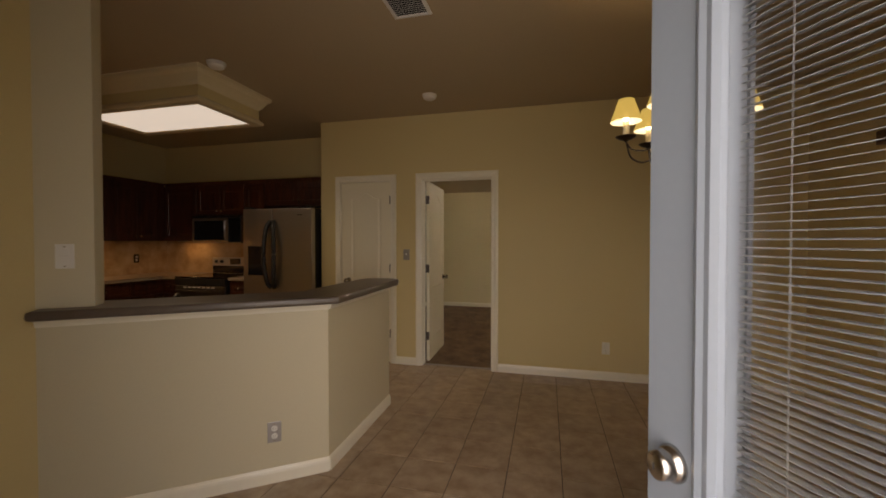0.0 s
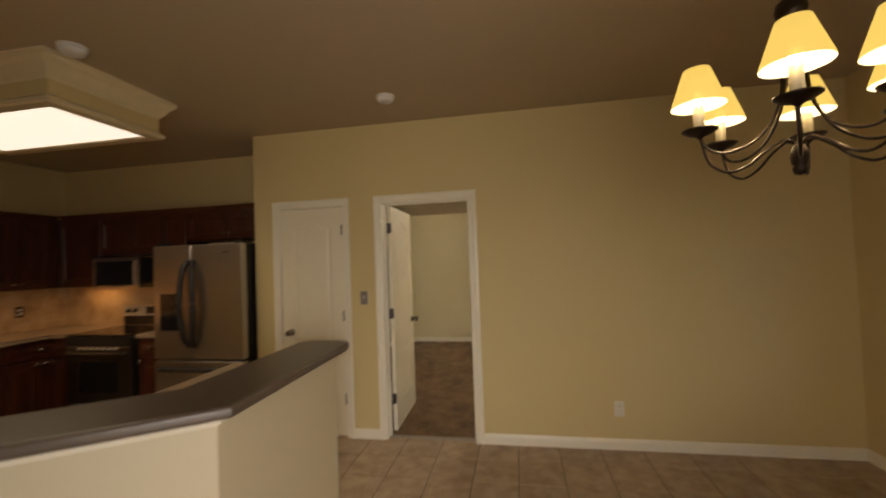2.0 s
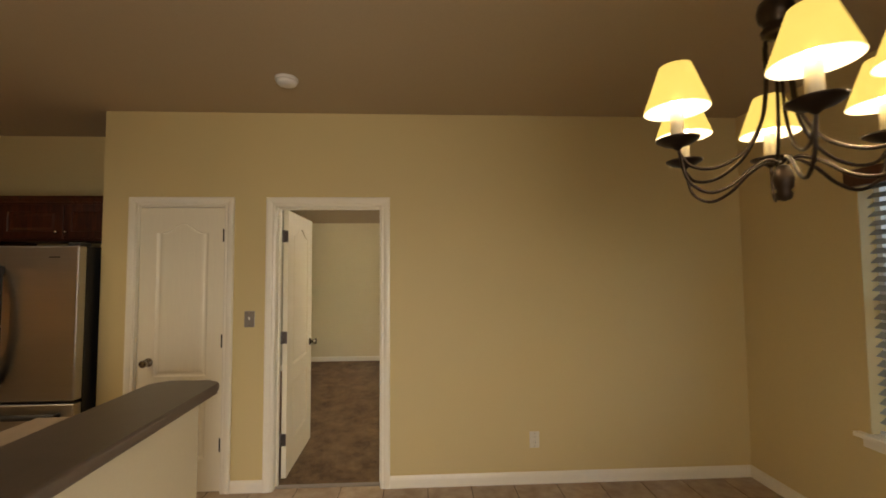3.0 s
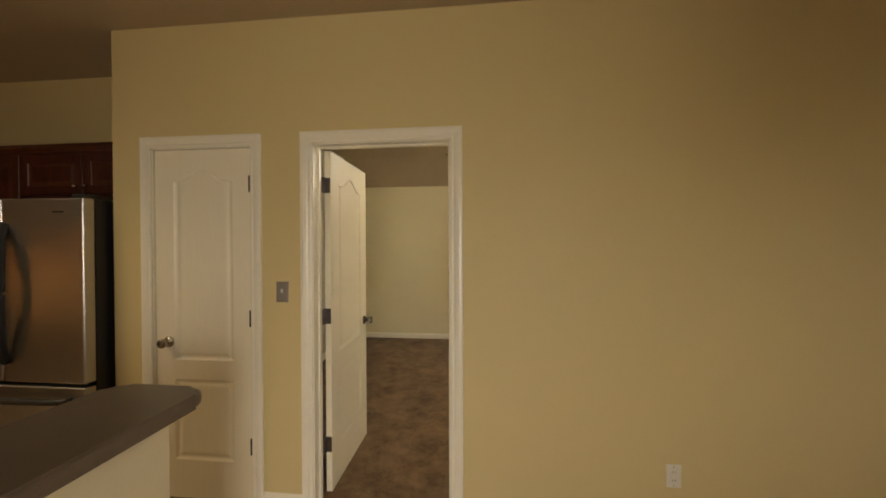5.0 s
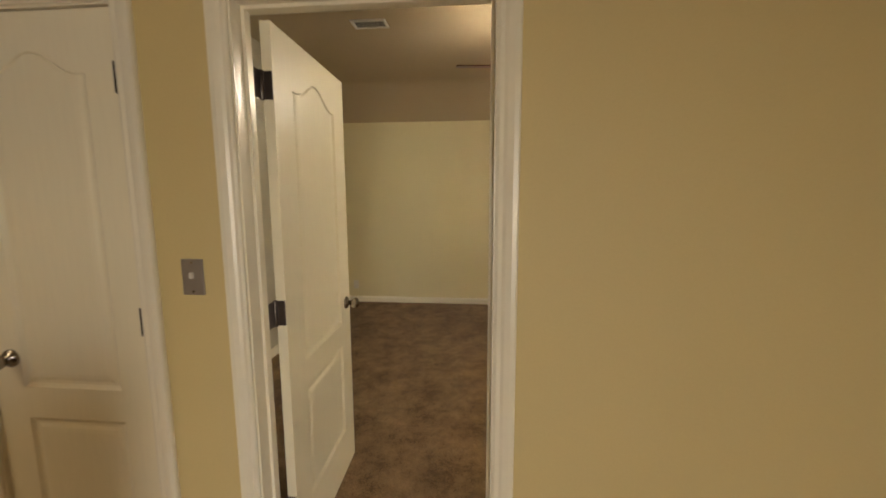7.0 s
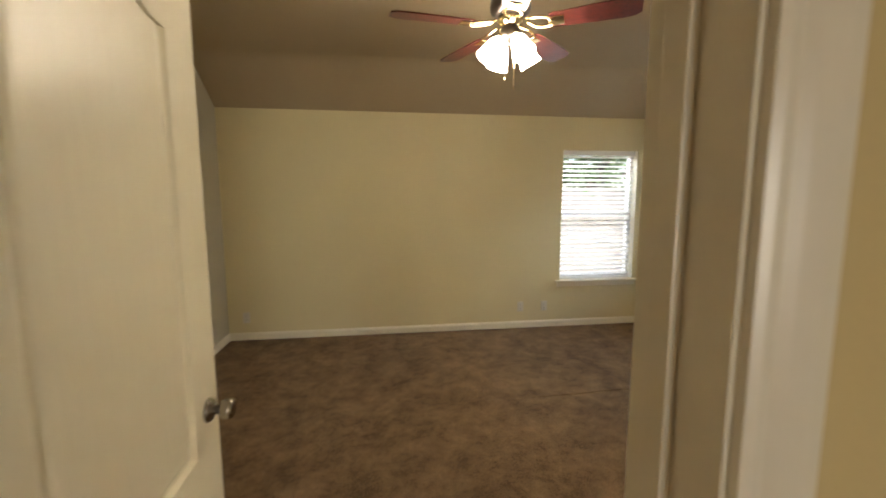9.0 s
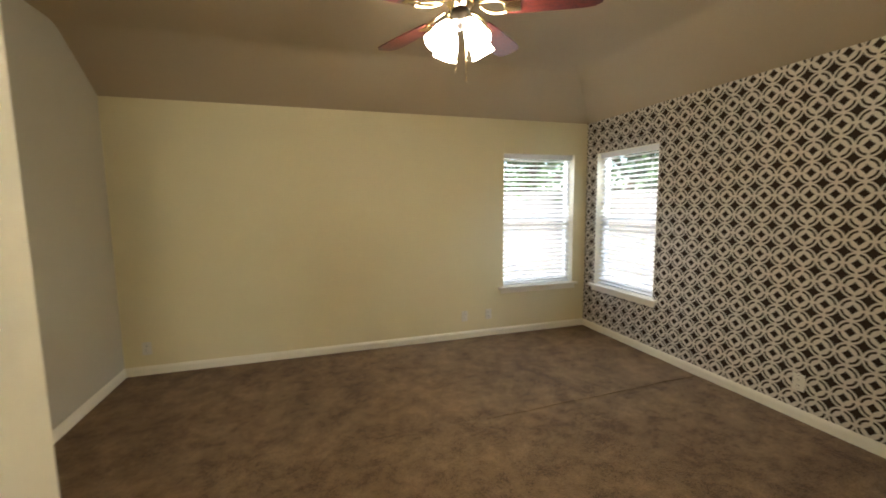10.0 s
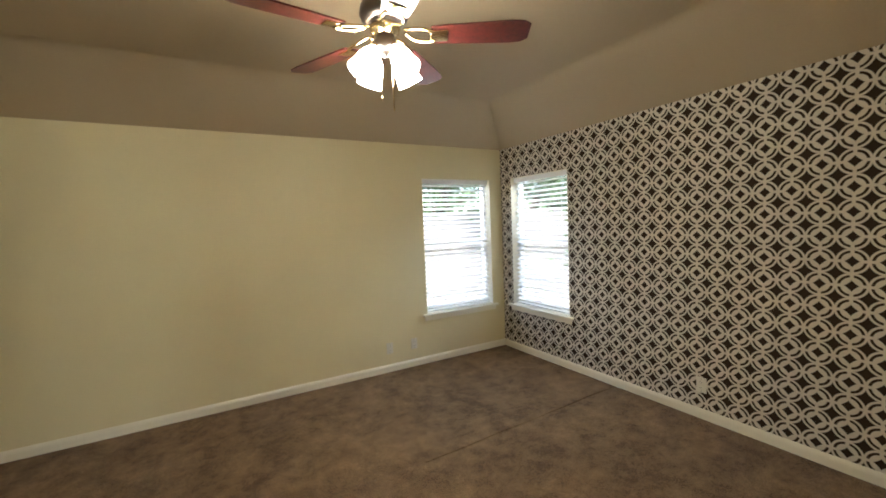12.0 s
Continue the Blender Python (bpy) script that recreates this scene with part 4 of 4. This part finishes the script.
for x, y, z0 in ((0.018, -0.02, 2.033), (-0.022, 0.012, 2.082)):
    part("pull_chain", tube([(x, y, 2.275), (x, y, z0 + 0.02)], 0.0028, 6), BRASS, fan)
    part("pull_knob", lathe([(0.0, z0), (0.003, z0 + 0.003), (0.0025, z0 + 0.018), (0.0, z0 + 0.022)], 10, Matrix.Translation((x, y, 0))), BRASS, fan, smooth=True)

# daylight of the porch coming in through the open entry
lamp("entry_daylight", "AREA", DOOR_WATTS, (1.0, 0.92, 0.83), look((1.475, FY - 0.2, 1.15), (1.1, -1.0, 0.45)), 0.9, 1.75, radians(150))

# sky light falling in at the bedroom windows from above
for m, w, h in ((pose(W1[0], BY1, W1[2]), W1[1] - W1[0], W1[3] - W1[2]), (pose(BX1, W2[1], W2[2], 0, 0, -90), W2[1] - W2[0], W2[3] - W2[2])):
    lamp("window_daylight", "AREA", WINDOW_WATTS, (0.88, 0.95, 1.0), m @ look((w / 2, 0.85, h + 0.5), (w / 2, 0.0, h * 0.35)), w, 0.9)

# ---- kitchen ----
KX, KY = -4.12, 0.58
COUNTER = surface("tan_laminate", (0.34, 0.26, 0.18), 0.35, vary=0.12, grain=150, blotch=10, bump=0.02)


def raised_panel(w, h, t=0.02):
    """A cabinet front: frame with a raised centre field. x 0..w, front at y=0, z 0..h."""
    bm = bmesh.new()
    e = min(0.055, w * 0.2, h * 0.25)
    rings = []
    for inset, y in ((0.0, t), (0.0, 0.003), (0.003, 0.0), (e, 0.0), (e + 0.006, 0.007), (e + 0.012, 0.007), (e + 0.032, 0.002)):
        i = min(inset, min(w, h) * 0.46)
        rings.append([bm.verts.new(p) for p in ((i, y, i), (w - i, y, i), (w - i, y, h - i), (i, y, h - i))])
    for a, c in zip(rings, rings[1:]):
        for k in range(4):
            bm.faces.new((a[k], a[(k + 1) % 4], c[(k + 1) % 4], c[k]))
    bm.faces.new(rings[-1]); bm.faces.new(rings[0][::-1])
    return bm


def cabinet(name, label, m, w, h, d, rows, group, crown=False, toe=0.0):
    """A cabinet unit; rows from the top: (height, number of fronts, knob place)."""
    t = thing(name, label, "cabinet", m, group)
    part("body", box(0, w, 0.0205, d, toe, h), CHERRY, t)
    if toe:
        part("toe_kick", box(0.0, w, 0.08, d, 0, toe - 0.001), DARKSLOT, t)
    if crown:
        part("crown", run([(0, h - 0.045), (0.005, h - 0.045), (0.012, h - 0.02), (0.03, h), (0, h)], (w, 0.0203), (0, 0.0203)), CHERRY, t)
    z = h - 0.012 - (0.05 if crown else 0)
    for rh, k, place in rows:
        fw = w / k
        for i in range(k):
            f = part("drawer_front" if place == "mid" else "cabinet_door", raised_panel(fw - 0.008, rh - 0.008), CHERRY, t, m=Matrix.Translation((i * fw + 0.004, 0, z - rh + 0.004)))
            kx = fw / 2 if place == "mid" else (fw - 0.04 if (i % 2 == 0 and k > 1) else 0.032)
            kz = {"mid": rh / 2, "low": 0.05, "high": rh - 0.05}[place]
            part("knob", lathe([(0.006, 0), (0.005, 0.012), (0.013, 0.018), (0.015, 0.024), (0.010, 0.03), (0.0, 0.031)], 12, Matrix.Rotation(radians(90), 4, "X")), NICKEL, f, "", True, Matrix.Translation((kx - 0.004, 0, kz)))
        z -= rh
    return t


LB = "dark cherry base cabinet with drawer and doors"
LU = "dark cherry wall cabinet with raised panel doors"
for i in range(5):
    cabinet("base_cabinet", LB, pose(KX + 0.60, -2.87 + 0.61 * i, 0, 0, 0, 90), 0.608, 0.872, 0.598, [(0.17, 1, "mid"), (0.56, 2, "high")], "base cabinets", toe=0.1)
cabinet("corner_cabinet", "dark cherry corner base cabinet beside the range", pose(-3.515, -0.03, 0), 0.262, 0.872, 0.60, [(0.17, 1, "mid"), (0.56, 1, "high")], "base cabinets", toe=0.1)
cabinet("base_cabinet", "narrow dark cherry base cabinet between range and refrigerator", pose(-2.478, -0.03, 0), 0.29, 0.872, 0.60, [(0.17, 1, "mid"), (0.56, 1, "high")], "base cabinets", toe=0.1)
for i in range(5):
    cabinet("wall_cabinet", LU, pose(KX + 0.325, -2.87 + 0.61 * i, 1.365, 0, 0, 90), 0.608, 0.785, 0.323, [(0.715, 2, "low")], "wall cabinets", True)
cabinet("wall_cabinet", "dark cherry corner wall cabinet beside the microwave", pose(-3.79, 0.255, 1.365), 0.535, 0.785, 0.323, [(0.715, 1, "low")], "wall cabinets", True)
cabinet("wall_cabinet", "short dark cherry cabinet above the microwave", pose(-3.252, 0.255, 1.70), 0.762, 0.45, 0.323, [(0.38, 2, "low")], "wall cabinets", True)
cabinet("wall_cabinet", "narrow dark cherry wall cabinet beside the refrigerator", pose(-2.487, 0.255, 1.365), 0.30, 0.785, 0.323, [(0.715, 1, "low")], "wall cabinets", True)
cabinet("wall_cabinet", "short dark cherry cabinet above the refrigerator", pose(-2.184, 0.255, 1.80), 0.955, 0.35, 0.323, [(0.275, 2, "low")], "wall cabinets", True)
t = thing("wall_cabinet", "dark cherry filler cabinet in the kitchen corner", "cabinet", pose(KX, 0.182, 1.365), "wall cabinets")
part("body", box(0, 0.3035, 0, KY - 0.185, 0, 0.74), CHERRY, t)
part("stile", box(0.3035, 0.327, 0, 0.072, 0, 0.785), CHERRY, t)
top = [(KX + 0.004, -2.9), (KX + 0.625, -2.9), (KX + 0.625, -0.055), (-3.255, -0.055), (-3.255, KY - 0.004), (KX + 0.004, KY - 0.004)]
solid("countertop", prism(top, 0.874, 0.912, 0.012), COUNTER, "tan laminate countertop along the kitchen wall", "countertop", kind="")
solid("countertop", box(-2.482, -2.186, -0.055, KY - 0.004, 0.874, 0.912, 0.01), COUNTER, "short tan countertop beside the range", "countertop", kind="")
solid("backsplash", box(KX, KX + 0.012, -2.9, KY - 0.012, 0.912, 1.365), SPLASH, "mottled tan stone backsplash under the cabinets", "backsplash")
solid("backsplash", box(KX, -2.186, KY - 0.012, KY, 0.912, 1.365), SPLASH, "mottled tan stone backsplash behind the range", "backsplash")
for i in range(3):
    f = thing("under_cabinet_light", "slim lit under-cabinet light bar", "cabinet light", pose(KX + 0.20, -2.2 + 0.72 * i, 1.362), "under-cabinet lights")
    part("housing", box(-0.035, 0.035, -0.26, 0.26, -0.018, 0, 0.004), WHITEPL, f)
    lamp("cabinet_light", "AREA", STRIP_WATTS, (1.0, 0.56, 0.21), pose(KX + 0.20, -2.2 + 0.72 * i, 1.340), 0.05, 0.5)
lamp("cabinet_light", "AREA", STRIP_WATTS * 0.35, (1.0, 0.56, 0.21), pose(-3.52, 0.42, 1.355), 0.4, 0.05)
f = thing("under_cabinet_light", "short lit under-cabinet light bar", "cabinet light", pose(-3.52, 0.42, 1.364), "under-cabinet lights")
part("housing", box(-0.2, 0.2, -0.03, 0.03, -0.006, 0, 0.002), WHITEPL, f)
# the bar's kitchen side: lower worktop
wk = [tuple(p) for p in (offset_line(0.125) + offset_line(0.70)[::-1])]
solid("sink_counter", prism(wk, 0.874, 0.912, 0.012), COUNTER, "tan laminate worktop behind the bar", "countertop", kind="")
t = thing("sink_cabinet", "dark cherry base cabinet behind the bar", "cabinet")
part("body", prism([tuple(p) for p in (offset_line(0.125) + offset_line(0.66)[::-1])], 0.0, 0.872), CHERRY, t)
SPT = C0 + SD * 0.85 + SN * 0.40
t = thing("faucet", "dark bronze kitchen faucet on the worktop", "faucet", pose(SPT.x, SPT.y, 0.912))
part("base", lathe([(0.028, 0), (0.028, 0.006), (0.016, 0.016), (0.013, 0.07)], 16), BRONZE, t, smooth=True)
part("spout", tube(spline([(0, 0, 0.06), (-0.01, 0.02, 0.10), (-0.05, 0.08, 0.115), (-0.10, 0.14, 0.09)], 6), 0.010, 10), BRONZE, t, smooth=True)

# range
r = thing("range", "stainless steel electric range with black cooktop", "range", pose(-3.249, -0.09, 0))
part("body", box(0, 0.756, 0.03, 0.655, 0.02, 0.898), BLACK, r)
part("cooktop", box(-0.001, 0.757, -0.002, 0.60, 0.899, 0.916, 0.004), GLASSBLACK, r, "black glass cooktop")
part("control_rail", box(0.0, 0.756, 0.0, 0.03, 0.815, 0.896, 0.004), BLACK, r)
od = part("oven_door", box(0.006, 0.75, 0.0, 0.0295, 0.25, 0.80, 0.006), DARKSTEEL, r, "dark steel oven door")
part("window", box(0.16, 0.60, -0.003, 0.0, 0.36, 0.66, 0.001), GLASSBLACK, od, "black oven window")
part("handle", tube(spline([(0.06, 0.0, 0.745), (0.075, -0.04, 0.745), (0.378, -0.045, 0.745), (0.68, -0.04, 0.745), (0.695, 0.0, 0.745)], 6), 0.011, 10), DARKSTEEL, od, smooth=True)
for i in range(7):
    part("vent_slot", box(0.14 + i * 0.07, 0.185 + i * 0.07, -0.002, 0.0, 0.775, 0.79), WHITEPL, od)
part("drawer", box(0.006, 0.75, 0.0, 0.0295, 0.07, 0.24, 0.006), DARKSTEEL, r)
PALESTEEL = surface("pale_satin_steel", (0.62, 0.57, 0.50), 0.45, 0.4, vary=0.05, grain=60, stretch=(1, 1, 40), bump=0.03)
bg = part("backguard", box(0, 0.756, 0.60, 0.655, 0.90, 1.135, 0.008), PALESTEEL, r, "steel control panel")
part("lower_panel", box(0.01, 0.746, 0.596, 0.60, 0.918, 1.02), GLASSBLACK, bg)
part("display", box(0.30, 0.47, 0.597, 0.60, 1.04, 1.12), GLASSBLACK, bg)
for x in (0.075, 0.165, 0.60, 0.69):
    part("knob", lathe([(0.024, 0), (0.022, 0.012), (0.018, 0.026), (0.0, 0.027)], 16, Matrix.Rotation(radians(90), 4, "X")), BLACK, bg, smooth=True, m=Matrix.Translation((x, 0.60, 1.078)))

# microwave
mw = thing("microwave", "stainless steel over-range microwave with black glass door", "microwave", pose(-3.249, 0.175, 1.335))
part("body", box(0, 0.756, 0.02, 0.40, 0, 0.36), STEEL, mw)
d_ = part("microwave_door", box(0.004, 0.57, 0.0, 0.019, 0.012, 0.325, 0.005), STEEL, mw)
part("window", box(0.035, 0.53, -0.0015, 0.0, 0.04, 0.295, 0.0005), GLASSBLACK, d_, "black glass")
part("handle", tube(spline([(0.552, 0.0, 0.04), (0.552, -0.03, 0.055), (0.552, -0.036, 0.165), (0.552, -0.03, 0.275), (0.552, 0.0, 0.29)], 5), 0.009, 8), STEEL, d_, smooth=True)
part("control_panel", box(0.574, 0.752, 0.0, 0.019, 0.012, 0.325, 0.004), GLASSBLACK, mw)
part("top_vent", box(0.004, 0.752, 0.002, 0.019, 0.33, 0.358), BLACK, mw)

# refrigerator
fx0, fx1, fy = -2.162, -1.245, -0.158
fr_ = thing("refrigerator", "stainless French-door refrigerator with black sides and handles", "refrigerator", pose(fx0, fy, 0))
W_ = fx1 - fx0
part("cabinet", box(0.004, W_ - 0.004, 0.075, 0.72, 0.03, 1.735, 0.004), BLACKSIDE, fr_, "black textured side panels")
part("hinge_cover", box(W_ - 0.09, W_ - 0.01, 0.02, 0.12, 1.736, 1.762, 0.006), BLACK, fr_)
part("hinge_cover", box(0.01, 0.09, 0.02, 0.12, 1.736, 1.762, 0.006), BLACK, fr_)
sp = 0.40
dl = part("fridge_door", box(0, sp - 0.003, 0, 0.07, 0.705, 1.738, 0.012, seg=3), STEEL, fr_, "brushed steel door with black dispenser")
dr = part("fridge_door", box(sp + 0.003, W_, 0, 0.07, 0.705, 1.738, 0.012, seg=3), STEEL, fr_, "brushed steel door")
dz = part("freezer_drawer", box(0, W_, 0, 0.07, 0.06, 0.685, 0.012, seg=3), STEEL, fr_, "brushed steel freezer drawer")
part("dispenser", box(0.07, 0.29, -0.004, 0.0, 0.96, 1.30, 0.002), GLASSBLACK, dl)
for x, o in ((sp - 0.022, dl), (sp + 0.022, dr)):
    s = 1 if o is dr else -1
    bmh = bmesh.new()
    pts_ = spline([(x, 0.0, 0.82), (x + s * 0.022, -0.042, 0.89), (x + s * 0.040, -0.060, 1.06), (x + s * 0.046, -0.066, 1.20), (x + s * 0.040, -0.060, 1.36), (x + s * 0.022, -0.042, 1.52), (x, 0.0, 1.59)], 8)
    tube(pts_, 0.025, 12, bm=bmh)
    part("handle", bmh, BLACK, o, "curved black handle", True)
part("handle", tube(spline([(0.09, 0.0, 0.615), (0.12, -0.045, 0.62), (W_ / 2, -0.06, 0.62), (W_ - 0.12, -0.045, 0.62), (W_ - 0.09, 0.0, 0.615)], 8), 0.018, 12), BLACK, dz, "curved black handle", True)
part("badge", box(W_ - 0.19, W_ - 0.12, -0.0015, 0.0, 1.656, 1.664), BLACK, dr)

# ---- plates, detectors, vents ----
plate("light_switch", "grey switch plate with white toggle between the doors", "light switch", pose(-0.175, 0, 1.212), GREYPLATE, "switch")
plate("power_outlet", "ivory duplex outlet low on the dining wall", "power outlet", pose(1.881, 0, 0.312), PLATE, "outlet")
q = C0 + SD * 0.297
rz = math.degrees(math.atan2(-SN.x, SN.y))
plate("power_outlet", "grey-plated duplex outlet on the half wall", "power outlet", pose(q.x, q.y, 0.285, 0, 0, rz), GREYPLATE, "outlet")
q = C0 + SD * 1.20
plate("light_switch", "white double rocker switch on the narrow wall", "light switch", pose(q.x, q.y, 1.285, 0, 0, rz), WHITEPL, "double")
plate("power_outlet", "dark-slotted outlet on the stone backsplash", "power outlet", pose(KX + 0.012, 0.10, 1.125, 0, 0, 90), BRONZE, "outlet")
plate("cable_outlet", "small ivory jack plate on the yellow wall", "wall plate", pose(2.005, BY1, 0.25), PLATE, "outlet")
plate("power_outlet", "ivory duplex outlet under the bedroom window", "power outlet", pose(2.29, BY1, 0.25), PLATE, "outlet")
plate("power_outlet", "ivory duplex outlet on the yellow wall", "power outlet", pose(-0.98, BY1, 0.24), PLATE, "outlet")
plate("power_outlet", "ivory duplex outlet on the wallpapered wall", "power outlet", pose(BX1, 1.827, 0.26, 0, 0, -90), PLATE, "outlet")
for x, y in ((0.25, -0.55), (-1.14, -1.615)):
    sd = thing("smoke_detector", "round white smoke detector on the ceiling", "smoke detector", pose(x, y, H), "smoke detectors")
    part("base", lathe([(0.068, 0), (0.068, -0.012), (0.064, -0.014)], 28), WHITEPL, sd, smooth=True)
    part("cover", lathe([(0.060, -0.012), (0.058, -0.03), (0.048, -0.04), (0.02, -0.043), (0.0, -0.043)], 28), WHITEPL, sd, smooth=True)


def vent(m, w, d, group):
    t = thing("ceiling_vent", "white slatted air vent in the ceiling", "air vent", m, group)
    part("backing", box(-w / 2 + 0.02, w / 2 - 0.02, -d / 2 + 0.02, d / 2 - 0.02, -0.003, -0.001), DARKSLOT, t)
    bm = bmesh.new()
    rows = [[bm.verts.new((sx * (w / 2 - i), sy * (d / 2 - i), z)) for sx, sy in ((-1, -1), (1, -1), (1, 1), (-1, 1))] for i, z in ((0, -0.001), (0.004, -0.008), (0.022, -0.010), (0.026, -0.002))]
    for a, c in zip(rows, rows[1:]):
        for i in range(4):
            bm.faces.new((a[i], a[(i + 1) % 4], c[(i + 1) % 4], c[i]))
    part("frame", bm, WHITEPL, t)
    sl = None
    k = int((d - 0.06) / 0.018)
    for i in range(k):
        mm = Matrix.Translation((0, -d / 2 + 0.036 + i * (d - 0.072) / max(1, k - 1), -0.007)) @ Matrix.Rotation(radians(38), 4, "X")
        if sl is None:
            sl = part("slat", box(-w / 2 + 0.026, w / 2 - 0.026, -0.006, 0.006, -0.0006, 0.0006), WHITEPL, t, m=mm)
        else:
            again(sl, mm, t)
    return t


vent(pose(0.53, -1.99, H), 0.24, 0.28, "dining vents")
vent(pose(-1.86, -2.14, H), 0.30, 0.20, "kitchen vents")
vent(pose(-0.13, 2.02, BH), 0.27, 0.16, "bedroom vents")

# ---- outdoors ----
def fence(name, x0, y0, x1, y1):
    t = thing(name, "tall weathered grey board fence", "fence")
    L = math.hypot(x1 - x0, y1 - y0)
    t.matrix_world = pose(x0, y0, -0.12, 0, 0, math.degrees(math.atan2(y1 - y0, x1 - x0)))
    k = int(L / 0.145)
    bd = None
    for i in range(k):
        m = Matrix.Translation((i * 0.145, random.uniform(-0.004, 0.004), random.uniform(-0.01, 0.01)))
        if bd is None:
            bd = part("board", box(0, 0.1435, -0.01, 0.01, 0, 1.86), FENCE, t, m=m)
        else:
            again(bd, m, t)
    for z in (0.3, 1.0, 1.7):
        part("rail", box(0, L, 0.011, 0.05, z, z + 0.09), FENCE, t)


fence("fence", 7.0, 7.9, 7.0, -3.0)
fence("fence", -3.0, 8.0, 7.0, 8.0)


def tree(x, y, h, spread, seed, label):
    rnd = random.Random(seed)
    t = thing("tree", label, "tree", pose(x, y, -0.13), "garden trees")
    trunk = bmesh.new()
    pts, rad = [], []
    for i in range(7):
        pts.append(Vector((rnd.uniform(-0.06, 0.06) * i, rnd.uniform(-0.06, 0.06) * i, h * 0.62 * i / 6)))
    for a, b, ra in zip(pts, pts[1:], (0.17, 0.15, 0.135, 0.12, 0.10, 0.08)):
        tube([a, b + (b - a) * 0.05], ra, 9, bm=trunk)
    limbs = []
    for i in range(9):
        a = pts[rnd.randint(2, 6)]
        an, up = rnd.uniform(0, 6.28), rnd.uniform(0.3, 1.4)
        ln = rnd.uniform(0.6, 1.0) * spread
        e = a + Vector((math.cos(an) * ln, math.sin(an) * ln, up * ln * 0.7))
        mid = (a + e) / 2 + Vector((0, 0, 0.15))
        tube([a, mid, e], 0.035, 6, bm=trunk)
        limbs += [mid, e, e]
    part("trunk", trunk, BARK, t, smooth=True)
    vs, fs = [], []
    top_ = pts[-1]
    centres = [(p + Vector((rnd.gauss(0, 0.35), rnd.gauss(0, 0.35), rnd.gauss(0.1, 0.3))), rnd.uniform(0.35, 0.75)) for p in limbs + [top_] * 5]
    for c, rr in centres:
        for _ in range(130):
            p = c + Vector((rnd.gauss(0, 1), rnd.gauss(0, 1), rnd.gauss(0, 0.7))) * rr * 0.6
            q = Euler((rnd.uniform(0, 6.28), rnd.uniform(0, 6.28), rnd.uniform(0, 6.28))).to_matrix()
            s = rnd.uniform(0.05, 0.11)
            n0 = len(vs)
            vs += [p + q @ Vector(o) for o in ((-s, 0, 0), (0, -s * 0.45, 0.01), (s, 0, 0), (0, s * 0.45, 0.01))]
            fs.append((n0, n0 + 1, n0 + 2, n0 + 3))
    me = bpy.data.meshes.new("crown")
    me.from_pydata([tuple(v_) for v_ in vs], [], fs)
    me.materials.append(LEAF)
    cr = new("crown", me)
    cr.parent = t


tree(8.3, 8.6, 5.2, 1.9, 3, "leafy green tree behind the fence corner")
tree(5.6, 9.3, 5.6, 1.9, 5, "leafy green tree with a grey trunk behind the fence")
tree(8.4, 5.4, 5.0, 1.8, 8, "leafy green tree behind the board fence")
tree(10.2, 9.6, 6.4, 2.3, 11, "tall leafy tree behind the fence")
tree(3.2, 9.6, 5.8, 2.1, 14, "tall leafy tree behind the fence")
tree(7.0, 11.4, 6.6, 2.3, 17, "tall leafy tree behind the fence")
tree(6.0, -1.4, 2.7, 0.75, 21, "low leafy tree outside the dining window")
tree(6.0, 0.3, 2.7, 0.75, 24, "low leafy tree outside the dining window")

# ---- floor tiles ----
g = 0.003
hs = TS / 2 - g
bm = bmesh.new()
rings = [[bm.verts.new((sx * (hs - i), sy * (hs - i), z)) for sx, sy in ((-1, -1), (1, -1), (1, 1), (-1, 1))] for i, z in ((0, -0.0045), (0, -0.0015), (0.0015, 0.0))]
for a, c in zip(rings, rings[1:]):
    for i in range(4):
        bm.faces.new((a[i], a[(i + 1) % 4], c[(i + 1) % 4], c[i]))
bm.faces.new(rings[-1])
tile_me = finish(bm, "tile", TILE)
TX, TY = 0.79, -1.205
rt = random.Random(4)
i0_, i1_ = int((-1.0 - TX) / TS) - 1, int((EX - TX) / TS) + 1
j0_, j1_ = int((FY - TY) / TS) - 1, int((0.03 - TY) / TS) + 1


def clip(a, lo_, hi_):
    return max(a, lo_), min(a + TS, hi_)


rest_v, rest_f = [], []
for i in range(int((KX - TX) / TS) - 1, i1_ + 1):
    for j in range(j0_, int((KY - TY) / TS) + 1):
        inside = i >= i0_ and TX + i * TS > -0.75 and TY + j * TS < 0.02
        x0_, x1_ = clip(TX + i * TS, KX, EX)
        y0_, y1_ = clip(TY + j * TS, FY, 0.036 if TX + i * TS > -1.3 else KY)
        if x1_ < -0.97 and y1_ < -2.95:
            continue
        if x1_ - x0_ < 0.02 or y1_ - y0_ < 0.015:
            continue
        sx, sy = (x1_ - x0_ - 2 * g) / (2 * hs), (y1_ - y0_ - 2 * g) / (2 * hs)
        if inside:
            o = new("tile", tile_me)
            o.parent = floor
            o.matrix_world = Matrix.LocRotScale(((x0_ + x1_) / 2, (y0_ + y1_) / 2, rt.uniform(-0.0006, 0.0004)), None, (sx, sy, 1))
        else:
            n0 = len(rest_v)
            rest_v += [(x0_ + g, y0_ + g, 0), (x1_ - g, y0_ + g, 0), (x1_ - g, y1_ - g, 0), (x0_ + g, y1_ - g, 0)]
            rest_f.append((n0, n0 + 1, n0 + 2, n0 + 3))
me = bpy.data.meshes.new("kitchen_tiles")
me.from_pydata(rest_v, [], rest_f)
me.materials.append(TILE)
o = tagged(new("kitchen_tiles", me), "beige ceramic tiles of the kitchen floor", "tiles", kind="stuff")
